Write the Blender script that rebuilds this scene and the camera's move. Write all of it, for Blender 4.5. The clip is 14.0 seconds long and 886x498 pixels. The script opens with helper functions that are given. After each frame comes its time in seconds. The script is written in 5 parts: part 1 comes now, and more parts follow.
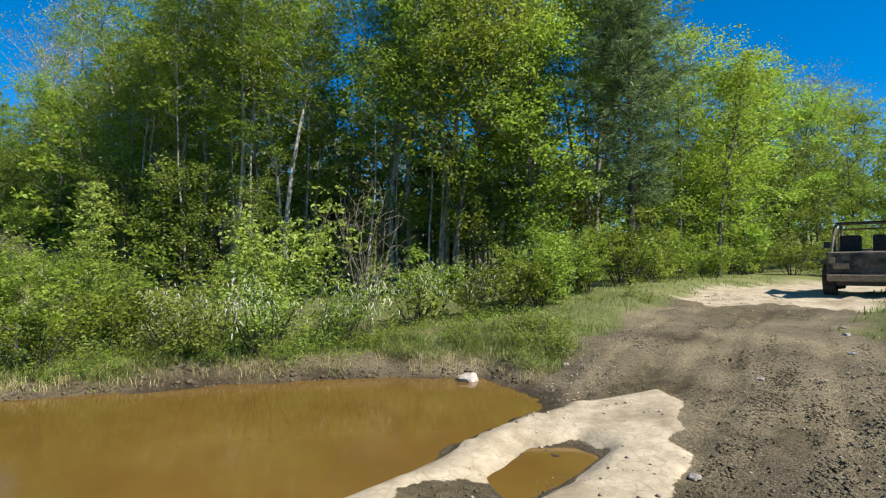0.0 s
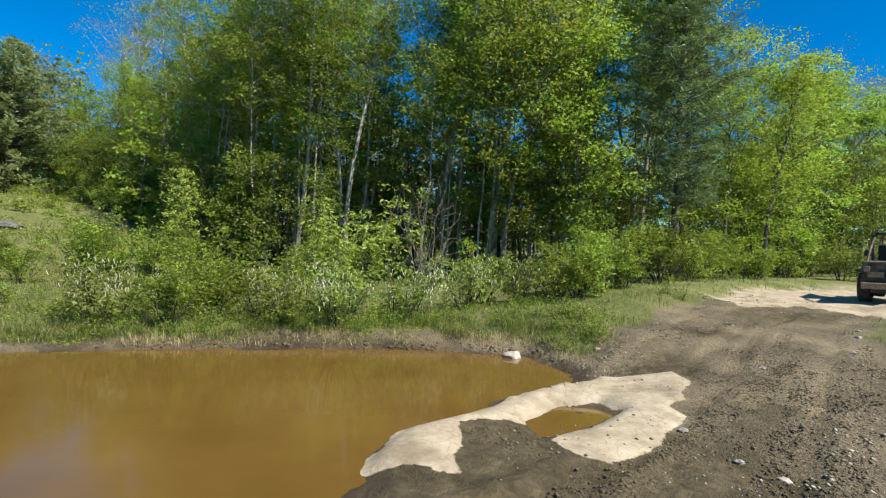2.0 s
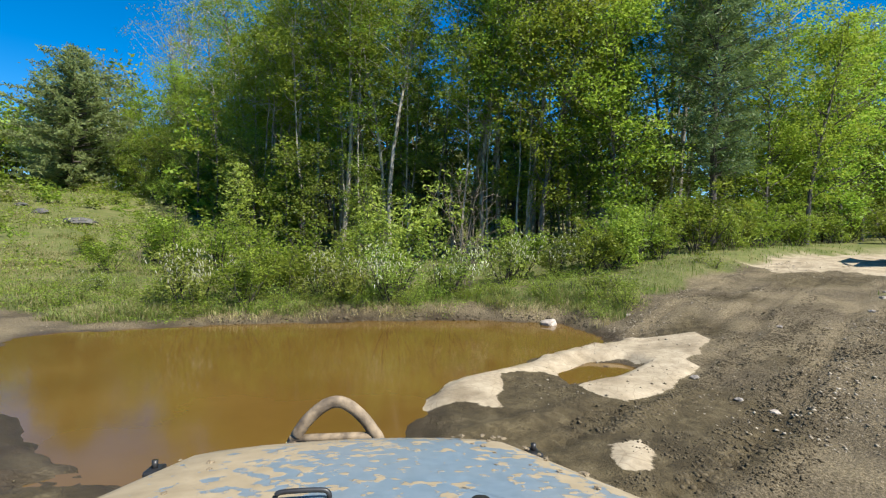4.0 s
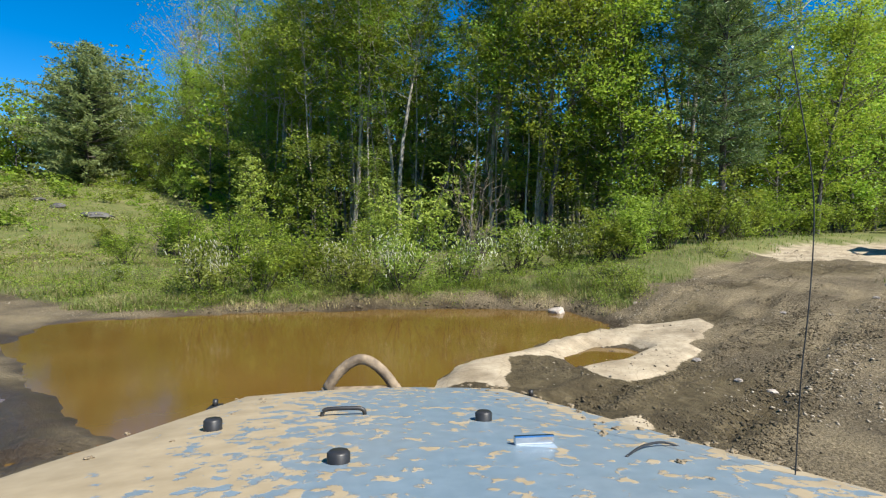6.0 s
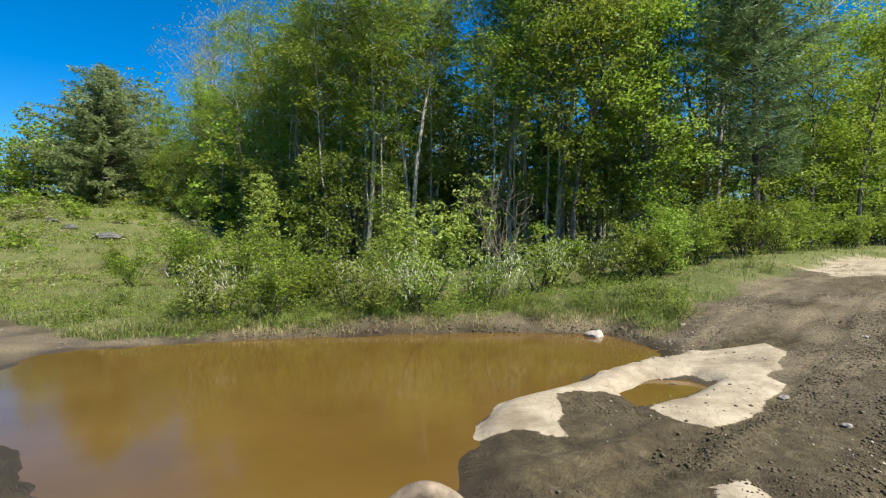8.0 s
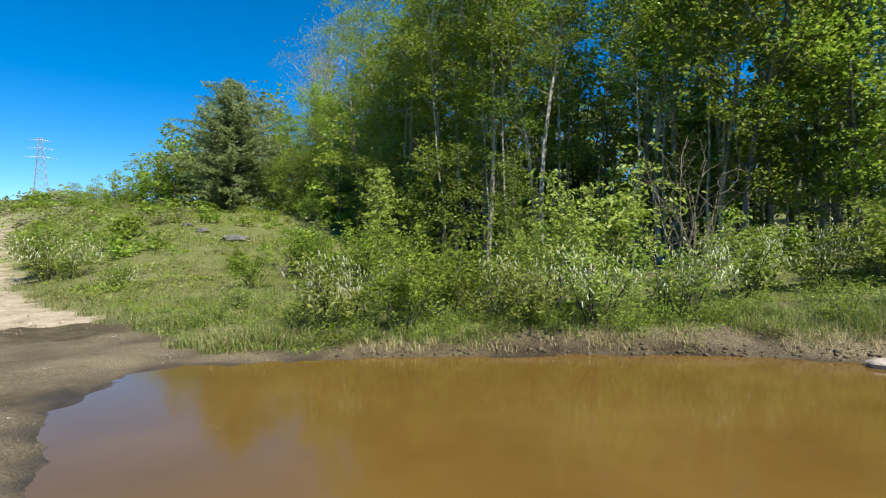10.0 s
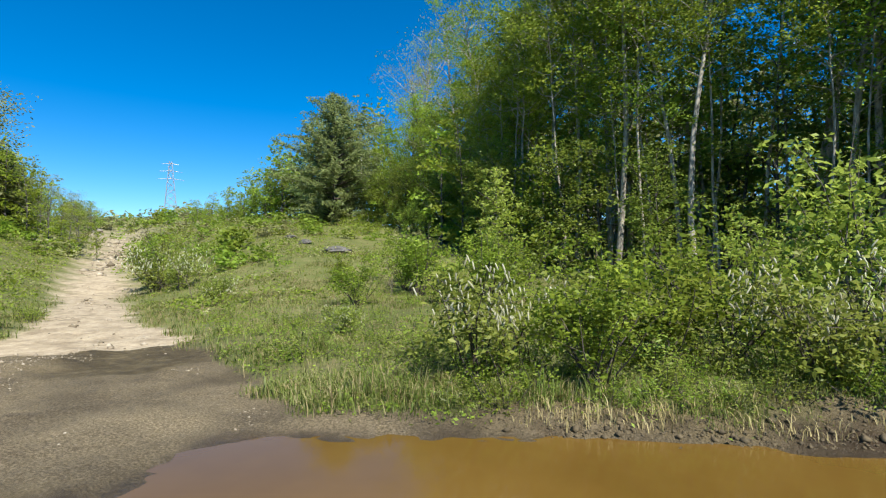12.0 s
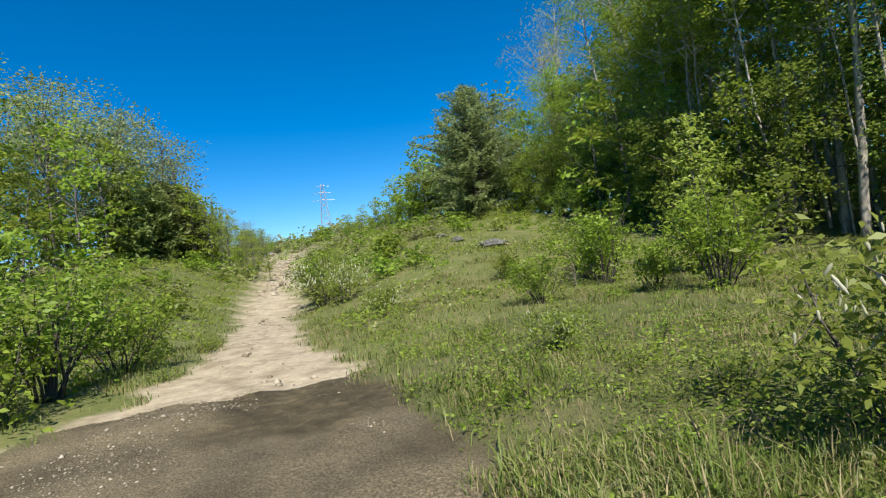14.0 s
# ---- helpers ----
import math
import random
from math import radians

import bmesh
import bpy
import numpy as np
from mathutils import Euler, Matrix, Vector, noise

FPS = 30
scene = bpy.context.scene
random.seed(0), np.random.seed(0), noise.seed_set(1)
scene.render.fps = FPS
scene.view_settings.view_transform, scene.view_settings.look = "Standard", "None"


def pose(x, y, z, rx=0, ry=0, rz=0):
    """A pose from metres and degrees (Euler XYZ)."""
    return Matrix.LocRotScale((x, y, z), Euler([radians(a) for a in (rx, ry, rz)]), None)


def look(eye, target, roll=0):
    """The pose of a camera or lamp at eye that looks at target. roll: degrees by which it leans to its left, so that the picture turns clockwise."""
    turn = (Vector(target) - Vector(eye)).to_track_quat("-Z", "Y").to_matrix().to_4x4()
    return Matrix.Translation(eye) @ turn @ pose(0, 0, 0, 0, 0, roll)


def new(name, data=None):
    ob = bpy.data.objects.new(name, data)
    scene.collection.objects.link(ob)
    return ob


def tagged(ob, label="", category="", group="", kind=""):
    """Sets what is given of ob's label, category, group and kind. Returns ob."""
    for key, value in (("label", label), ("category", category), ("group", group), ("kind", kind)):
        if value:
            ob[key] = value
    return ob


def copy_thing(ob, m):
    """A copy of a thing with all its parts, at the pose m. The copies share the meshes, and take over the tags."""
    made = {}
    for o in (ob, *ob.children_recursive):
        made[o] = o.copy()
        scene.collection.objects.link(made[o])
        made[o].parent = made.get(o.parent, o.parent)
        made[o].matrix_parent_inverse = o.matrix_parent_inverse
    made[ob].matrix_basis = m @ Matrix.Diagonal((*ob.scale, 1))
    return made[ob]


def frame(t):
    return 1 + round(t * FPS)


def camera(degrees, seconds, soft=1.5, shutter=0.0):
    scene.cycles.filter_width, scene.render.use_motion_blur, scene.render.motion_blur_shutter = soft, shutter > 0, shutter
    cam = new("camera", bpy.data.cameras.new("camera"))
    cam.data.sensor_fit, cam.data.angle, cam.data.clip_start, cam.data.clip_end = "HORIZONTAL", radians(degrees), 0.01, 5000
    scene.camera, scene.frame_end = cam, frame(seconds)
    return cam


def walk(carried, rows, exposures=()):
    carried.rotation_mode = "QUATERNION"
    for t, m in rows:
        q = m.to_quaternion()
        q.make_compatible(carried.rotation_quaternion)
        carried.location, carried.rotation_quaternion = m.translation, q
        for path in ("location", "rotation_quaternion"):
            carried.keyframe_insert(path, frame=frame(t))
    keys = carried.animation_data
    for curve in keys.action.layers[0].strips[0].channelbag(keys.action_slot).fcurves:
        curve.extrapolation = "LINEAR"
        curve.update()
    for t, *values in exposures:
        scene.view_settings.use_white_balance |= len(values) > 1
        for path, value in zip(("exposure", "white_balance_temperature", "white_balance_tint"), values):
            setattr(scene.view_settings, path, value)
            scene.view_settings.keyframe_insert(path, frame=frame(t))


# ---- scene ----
cam = camera(81.0, 14.0, 1.2)
# seconds, eye, pitch, lean, yaw
ROWS = [
    (0.0, 0.089, -0.200, 1.729, 2.61, -0.34, -0.01),
    (0.5, 0.038, -0.727, 1.736, 2.57, -1.72, 1.48),
    (1.0, -0.048, -1.158, 1.772, 2.40, -4.61, 2.81),
    (1.5, -0.054, -1.473, 1.786, 1.81, -4.36, 3.93),
    (2.0, -0.045, -1.719, 1.799, 1.08, -2.89, 4.90),
    (2.5, -0.001, -2.018, 1.821, 0.46, -1.84, 6.22),
    (3.0, 0.011, -2.277, 1.834, -0.06, -1.52, 7.32),
    (3.5, 0.032, -2.470, 1.818, -0.73, -0.78, 8.11),
    (4.0, 0.060, -2.753, 1.806, -1.37, -0.72, 9.37),
    (6.5, 0.101, -3.007, 1.752, -2.19, -0.40, 10.43),
    (7.0, 0.099, -2.908, 1.773, -1.69, -0.19, 10.20),
    (7.2, 0.055, -2.778, 1.769, -1.58, 0.10, 10.12),
    (9.3, -1.382, -0.747, 1.639, 1.48, -3.19, 18.81),
    (9.5, -1.591, -0.515, 1.621, 1.00, -3.51, 20.21),
    (10.0, -1.991, 0.067, 1.570, 0.03, 0.91, 23.28),
    (10.5, -2.566, 0.628, 1.580, -0.37, -0.38, 26.25),
    (11.0, -3.135, 1.250, 1.552, -1.24, 1.38, 29.16),
    (11.5, -3.696, 1.851, 1.520, -0.06, 2.06, 30.25),
    (12.0, -4.359, 2.302, 1.485, 1.79, 0.60, 33.43),
    (12.5, -4.895, 2.602, 1.477, 2.52, 1.70, 37.31),
    (13.0, -5.454, 3.043, 1.451, 1.69, 4.17, 40.04),
    (13.5, -6.075, 3.387, 1.481, 1.54, 6.39, 44.63),
    (14.0, -6.828, 3.707, 1.516, 1.97, 7.29, 49.15),
]
walk(cam, [(t, pose(x, y, z, 90 + pitch, lean, yaw)) for t, x, y, z, pitch, lean, yaw in ROWS],
     [(0.0, 0.85), (9.3, 0.86), (12.5, 0.88), (14.0, 0.72)])

# ---------------------------------------------------------------- light
SUN_AZ, SUN_EL = 121.0, 49.0          # degrees: clockwise from +y, and up
world = bpy.data.worlds.new("sky")
scene.world = world
world.use_nodes = True
wn = world.node_tree
sky = wn.nodes.new("ShaderNodeTexSky")
sky.sky_type = "NISHITA"
sky.sun_disc = False
sky.sun_elevation, sky.sun_rotation = radians(SUN_EL), radians(SUN_AZ)
sky.altitude, sky.air_density, sky.dust_density, sky.ozone_density = 600, 0.9, 0.0, 3.5
deep = wn.nodes.new("ShaderNodeHueSaturation")
deep.inputs["Saturation"].default_value = 1.46
wn.links.new(sky.outputs[0], deep.inputs["Color"])
wn.links.new(deep.outputs[0], wn.nodes["Background"].inputs[0])
wn.nodes["Background"].inputs[1].default_value = 0.094
sun = new("sun", bpy.data.lights.new("sun", "SUN"))
sun.data.energy, sun.data.angle, sun.data.color = 5.0, radians(0.53), (1.0, 0.95, 0.86)
sun_way = Vector((math.sin(radians(SUN_AZ)) * math.cos(radians(SUN_EL)), math.cos(radians(SUN_AZ)) * math.cos(radians(SUN_EL)), math.sin(radians(SUN_EL))))
sun.matrix_world = look((30, 0, 60), Vector((30, 0, 60)) - sun_way)


# ---------------------------------------------------------------- materials
def material(name):
    m = bpy.data.materials.new(name)
    m.use_nodes = True
    t = m.node_tree
    return m, t, t.nodes["Principled BSDF"]


def node(t, kind, **sets):
    n = t.nodes.new(kind)
    for k, v in sets.items():
        n.inputs[k.replace("_", " ")].default_value = v
    return n


def ramp(t, src, stops):
    r = t.nodes.new("ShaderNodeValToRGB")
    while len(r.color_ramp.elements) < len(stops):
        r.color_ramp.elements.new(0.5)
    for e, (p, c) in zip(r.color_ramp.elements, stops):
        e.position, e.color = p, (*c, 1)
    t.links.new(src, r.inputs[0])
    return r.outputs[0]


def mixc(t, fac, a, b):
    m = t.nodes.new("ShaderNodeMix")
    m.data_type = "RGBA"
    for sock, v in ((m.inputs[0], fac), (m.inputs[6], a), (m.inputs[7], b)):
        if isinstance(v, bpy.types.NodeSocket):
            t.links.new(v, sock)
        else:
            sock.default_value = v if isinstance(v, (int, float)) else (*v, 1)
    return m.outputs[2]


def noise_tex(t, scale, detail=4.0, rough=0.55, coords="Object"):
    n = node(t, "ShaderNodeTexNoise", Scale=scale, Detail=detail, Roughness=rough)
    c = t.nodes.new("ShaderNodeTexCoord")
    t.links.new(c.outputs[coords], n.inputs["Vector"])
    return n.outputs["Fac"]


def bump(t, bsdf, src, strength, distance):
    b = node(t, "ShaderNodeBump", Strength=strength, Distance=distance)
    t.links.new(src, b.inputs["Height"])
    t.links.new(b.outputs[0], bsdf.inputs["Normal"])


def leaf_material(name, dark, mid, light, translucent=0.35, rough=0.45):
    """A leaf: each one has its own tint, and lets some light through."""
    m, t, b = material(name)
    g = t.nodes.new("ShaderNodeNewGeometry")
    clump = noise_tex(t, 1.7, 2.0)
    stretch = t.nodes.new("ShaderNodeMapRange")
    for i, v in ((1, 0.3), (2, 0.7), (3, 0.0), (4, 1.0)):
        stretch.inputs[i].default_value = v
    t.links.new(clump, stretch.inputs[0])
    blend = t.nodes.new("ShaderNodeMix")
    blend.inputs[0].default_value = 0.55
    t.links.new(g.outputs["Random Per Island"], blend.inputs[2])
    t.links.new(stretch.outputs[0], blend.inputs[3])
    dark, mid, light = [(r, g_, b_ + 0.035 * g_) for r, g_, b_ in (dark, mid, light)]
    col = ramp(t, blend.outputs[0], [(0.05, dark), (0.5, mid), (0.95, light)])
    o = t.nodes.new("ShaderNodeObjectInfo")
    hs = t.nodes.new("ShaderNodeHueSaturation")
    ma = t.nodes.new("ShaderNodeMapRange")
    ma.inputs[3].default_value, ma.inputs[4].default_value = 0.75, 1.2
    t.links.new(o.outputs["Random"], ma.inputs[0])
    t.links.new(ma.outputs[0], hs.inputs["Value"])
    mh = t.nodes.new("ShaderNodeMapRange")
    mh.inputs[3].default_value, mh.inputs[4].default_value = 0.485, 0.515
    t.links.new(o.outputs["Random"], mh.inputs[0])
    t.links.new(mh.outputs[0], hs.inputs["Hue"])
    t.links.new(col, hs.inputs["Color"])
    t.links.new(hs.outputs[0], b.inputs["Base Color"])
    b.inputs["Roughness"].default_value = rough
    b.inputs["Specular IOR Level"].default_value = 0.25
    tr = t.nodes.new("ShaderNodeBsdfTranslucent")
    t.links.new(hs.outputs[0], tr.inputs["Color"])
    mx = t.nodes.new("ShaderNodeMixShader")
    mx.inputs[0].default_value = translucent
    t.links.new(b.outputs[0], mx.inputs[1])
    t.links.new(tr.outputs[0], mx.inputs[2])
    t.links.new(mx.outputs[0], t.nodes["Material Output"].inputs["Surface"])
    return m


def bark_material(name, dark, light, scale, bias):
    m, t, b = material(name)
    c = t.nodes.new("ShaderNodeTexCoord")
    mp = t.nodes.new("ShaderNodeMapping")
    mp.inputs["Scale"].default_value = (scale, scale, scale * 0.35)
    t.links.new(c.outputs["Object"], mp.inputs[0])
    n = node(t, "ShaderNodeTexNoise", Scale=1.0, Detail=6.0, Roughness=0.65)
    t.links.new(mp.outputs[0], n.inputs["Vector"])
    t.links.new(ramp(t, n.outputs["Fac"], [(bias - 0.1, dark), (bias + 0.1, light)]), b.inputs["Base Color"])
    b.inputs["Roughness"].default_value = 0.85
    bump(t, b, n.outputs["Fac"], 0.5, 0.02)
    return m


def plain_material(name, a, b_, scale, rough, metal=0.0, relief=0.0):
    m, t, b = material(name)
    n = noise_tex(t, scale)
    t.links.new(ramp(t, n, [(0.35, a), (0.65, b_)]), b.inputs["Base Color"])
    b.inputs["Roughness"].default_value, b.inputs["Metallic"].default_value = rough, metal
    if relief:
        bump(t, b, n, relief, 0.01)
    return m


LEAF_ASPEN = leaf_material("aspen_leaf", (0.11, 0.168, 0.014), (0.205, 0.285, 0.022), (0.34, 0.42, 0.045), 0.5)
# Aspen leaf taken down a little: shade inside the wood put into the colour.
LEAF_WOOD = leaf_material("shaded_wood_leaf", (0.10, 0.15, 0.02), (0.19, 0.265, 0.03), (0.32, 0.39, 0.05), 0.5)
LEAF_LIGHT = leaf_material("light_leaf", (0.22, 0.295, 0.032), (0.335, 0.42, 0.055), (0.45, 0.525, 0.095), 0.5)
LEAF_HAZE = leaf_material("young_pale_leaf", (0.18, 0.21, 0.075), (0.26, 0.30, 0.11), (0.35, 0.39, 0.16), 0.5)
LEAF_MAPLE = leaf_material("maple_leaf", (0.185, 0.262, 0.018), (0.28, 0.38, 0.026), (0.385, 0.475, 0.055), 0.55)
LEAF_EDGE = leaf_material("edge_shrub_leaf", (0.095, 0.14, 0.012), (0.215, 0.295, 0.022), (0.38, 0.465, 0.045), 0.5)
LEAF_SHRUB = leaf_material("shrub_leaf", (0.12, 0.18, 0.015), (0.225, 0.31, 0.026), (0.35, 0.43, 0.05), 0.5)
LEAF_CHERRY = leaf_material("cherry_leaf", (0.16, 0.215, 0.027), (0.27, 0.34, 0.046), (0.39, 0.45, 0.09), 0.5)
LEAF_BUD = leaf_material("bud_leaf", (0.21, 0.22, 0.08), (0.29, 0.29, 0.11), (0.37, 0.36, 0.17), 0.4)
NEEDLE = leaf_material("pine_needle", (0.095, 0.13, 0.028), (0.16, 0.20, 0.045), (0.23, 0.265, 0.075), 0.45)
NEEDLE_DARK = leaf_material("white_pine_needle", (0.065, 0.10, 0.034), (0.12, 0.168, 0.055), (0.19, 0.24, 0.08), 0.4)
NEEDLE_PALE = leaf_material("pale_needle", (0.17, 0.225, 0.075), (0.27, 0.34, 0.11), (0.37, 0.44, 0.16), 0.55)
GRASS = leaf_material("grass_blade", (0.088, 0.128, 0.018), (0.162, 0.21, 0.034), (0.28, 0.305, 0.088), 0.42)
STRAW = leaf_material("dry_blade", (0.22, 0.17, 0.07), (0.32, 0.26, 0.12), (0.40, 0.34, 0.18), 0.3, 0.7)
PETAL = leaf_material("white_petal", (0.46, 0.48, 0.27), (0.58, 0.59, 0.38), (0.68, 0.67, 0.50), 0.3)
BARK_PALE = bark_material("pale_bark", (0.085, 0.075, 0.06), (0.37, 0.335, 0.275), 7.0, 0.45)
BARK_GREY = bark_material("grey_bark", (0.05, 0.045, 0.04), (0.17, 0.15, 0.13), 9.0, 0.5)
BARK_DARK = bark_material("dark_bark", (0.03, 0.025, 0.02), (0.09, 0.075, 0.06), 9.0, 0.5)
BARK_TWIG = bark_material("dry_twig", (0.065, 0.053, 0.038), (0.165, 0.135, 0.095), 9.0, 0.45)
BARK_SNAG = bark_material("dead_wood", (0.35, 0.33, 0.30), (0.62, 0.60, 0.56), 6.0, 0.4)
STONE_PALE = plain_material("pale_stone", (0.28, 0.235, 0.19), (0.47, 0.41, 0.345), 6.0, 0.8, 0, 0.6)
STONE_GREY = plain_material("grey_stone", (0.16, 0.14, 0.12), (0.34, 0.31, 0.27), 9.0, 0.85, 0, 0.6)
STONE_DARK = plain_material("ledge_stone", (0.045, 0.043, 0.042), (0.13, 0.125, 0.115), 3.0, 0.85, 0, 0.8)


# ---------------------------------------------------------------- mesh helpers
def part(name, mesh, mat, parent=None, label=""):
    ob = new(name, mesh)
    mesh.materials.clear()
    mesh.materials.append(mat)
    if parent is not None:
        ob.parent = parent
    if label:
        ob["label"] = label
    return ob


def from_bm(name, bm, smooth=False):
    me = bpy.data.meshes.new(name)
    bm.normal_update()
    bm.to_mesh(me)
    bm.free()
    if smooth:
        me.shade_smooth()
    return me


def from_np(name, verts, faces, smooth=False):
    """A mesh from an n x 3 array and an m x 3 or m x 4 array of corners."""
    verts, faces = np.asarray(verts, np.float32), np.asarray(faces, np.int32)
    me = bpy.data.meshes.new(name)
    k = faces.shape[1]
    me.vertices.add(len(verts))
    me.vertices.foreach_set("co", verts.ravel())
    me.loops.add(faces.size)
    me.loops.foreach_set("vertex_index", faces.ravel())
    me.polygons.add(len(faces))
    me.polygons.foreach_set("loop_start", np.arange(0, faces.size, k, dtype=np.int32))
    me.update(calc_edges=True)
    me.validate()
    if smooth:
        me.shade_smooth()
    return me


def empty(name, m, label, category, group=""):
    ob = new(name)
    ob.matrix_world = m
    return tagged(ob, label, category, group)


def lattice(ix, iy, seed):
    h = (ix.astype(np.int64) * 374761393 + iy.astype(np.int64) * 668265263 + seed * 982451653) & 0x7FFFFFFF
    h = ((h ^ (h >> 13)) * 1274126177) & 0x7FFFFFFF
    return ((h ^ (h >> 16)) & 0xFFFF) / 65535.0


def vnoise(x, y, seed=0):
    ix, iy = np.floor(x), np.floor(y)
    fx, fy = x - ix, y - iy
    fx, fy = fx * fx * (3 - 2 * fx), fy * fy * (3 - 2 * fy)
    a, b = lattice(ix, iy, seed), lattice(ix + 1, iy, seed)
    c, d = lattice(ix, iy + 1, seed), lattice(ix + 1, iy + 1, seed)
    return (a * (1 - fx) + b * fx) * (1 - fy) + (c * (1 - fx) + d * fx) * fy - 0.5


def fbm(x, y, size, octaves=4, seed=0):
    out, amp = 0.0, 1.0
    for i in range(octaves):
        out = out + amp * vnoise(x / size * 2 ** i + 17.3 * i, y / size * 2 ** i - 9.1 * i, seed + i)
        amp *= 0.5
    return out


def smooth(a, b, v):
    t = np.clip((v - a) / (b - a), 0, 1)
    return t * t * (3 - 2 * t)


def line_distance(x, y, pts):
    """Distance to a polyline, and how far along it the nearest point lies."""
    best, along, gone = np.full(np.shape(x), 1e9), np.zeros(np.shape(x)), 0.0
    for (ax, ay), (bx, by) in zip(pts, pts[1:]):
        ux, uy = bx - ax, by - ay
        n = math.hypot(ux, uy)
        t = np.clip(((x - ax) * ux + (y - ay) * uy) / n ** 2, 0, 1)
        d = np.hypot(x - ax - t * ux, y - ay - t * uy)
        along = np.where(d < best, gone + t * n, along)
        best = np.minimum(best, d)
        gone += n
    return best, along


def inside(x, y, pts):
    r = np.zeros(np.shape(x), bool)
    for (ax, ay), (bx, by) in zip(pts, pts[1:] + pts[:1]):
        if ay == by:
            continue
        hit = ((ay > y) != (by > y)) & (x < (bx - ax) * (y - ay) / (by - ay) + ax)
        r ^= hit
    return r


def area_distance(x, y, pts):
    """Distance to a polygon's edge, minus inside."""
    d, _ = line_distance(x, y, pts + pts[:1])
    return np.where(inside(x, y, pts), -d, d)


# ---------------------------------------------------------------- the plan of the ground
PUDDLE = [(-8.3, 4.4), (-8.1, 5.3), (-6.0, 6.55), (-3.2, 7.75), (-0.7, 8.4), (0.7, 8.4), (1.2, 7.5), (1.45, 6.65), (1.31, 6.3), (0.54, 5.6), (0.04, 4.8), (-0.3, 4.3), (-0.85, 3.7), (-1.05, 2.9), (-0.9, 1.4), (-2.0, 0.3), (-3.6, 0.6), (-6.1, 2.3), (-7.7, 3.4)]
POOL = [(-6.6, 0.9), (-5.2, 1.3), (-4.0, 0.2), (-4.4, -0.9), (-6.0, -0.6)]
POCKET = [(0.48, 4.25), (0.97, 5.0), (1.42, 5.05), (1.54, 4.78), (1.15, 4.2), (0.66, 3.85)]
SAND = [(-1.05, 2.5), (-1.02, 2.9), (-0.83, 3.65), (-0.28, 4.25), (0.04, 4.55), (0.44, 5.2), (0.91, 5.85), (1.25, 6.0), (1.85, 6.45), (2.4, 6.5), (2.85, 6.5), (2.82, 5.85), (2.46, 4.95), (2.2, 4.7), (2.24, 4.35), (1.85, 3.85), (1.58, 3.4), (1.1, 3.0), (0.55, 3.42), (1.08, 4.1), (1.36, 4.5), (1.6, 4.78), (1.42, 5.08), (1.0, 5.0), (0.55, 4.2), (-0.27, 3.9), (-0.23, 2.85), (-0.12, 2.4)]
SAND_NEAR = [(0.75, 1.75), (1.05, 1.95), (1.12, 1.7), (1.0, 1.3), (0.78, 1.3)]
TRAIL = [(-7.5, 3.2), (-12.3, 5.0), (-14.6, 6.2), (-21, 9.0), (-25.5, 11.0), (-36, 15.6), (-45, 19.7), (-62, 28.2), (-87, 40.6), (-125, 58)]
ROAD = [(-5, -3), (0.5, 2.2), (3.3, 6.3), (5.7, 9.9), (8.4, 13.0), (11.3, 16.3), (15, 19.2), (22, 21.5), (40, 24), (90, 26)]


ISLE = [(6.4, 8.2), (8.1, 10.4), (9.3, 11.3), (10.2, 11.4), (13.5, 11.0), (12.0, 7.5), (9.0, 5.5), (6.9, 6.3), (6.5, 7.6)]


def mud_distance(x, y):
    a, _ = line_distance(x, y, TRAIL)
    b, along = line_distance(x, y, ROAD)
    yard = np.hypot((x + 2.5) / 1.5, y + 1.5) - 5.2
    d = np.minimum(a - 0.85 - 1.05 * smooth(-20, -11, x) - 0.45 * smooth(-28, -36, x) - 0.9 * smooth(-60, -90, x), b - 2.45 + 0.55 * smooth(11, 16, along))
    d = np.minimum(d, area_distance(x, y, PUDDLE) - 0.12)
    return np.maximum(np.minimum(d, yard), -area_distance(x, y, ISLE))


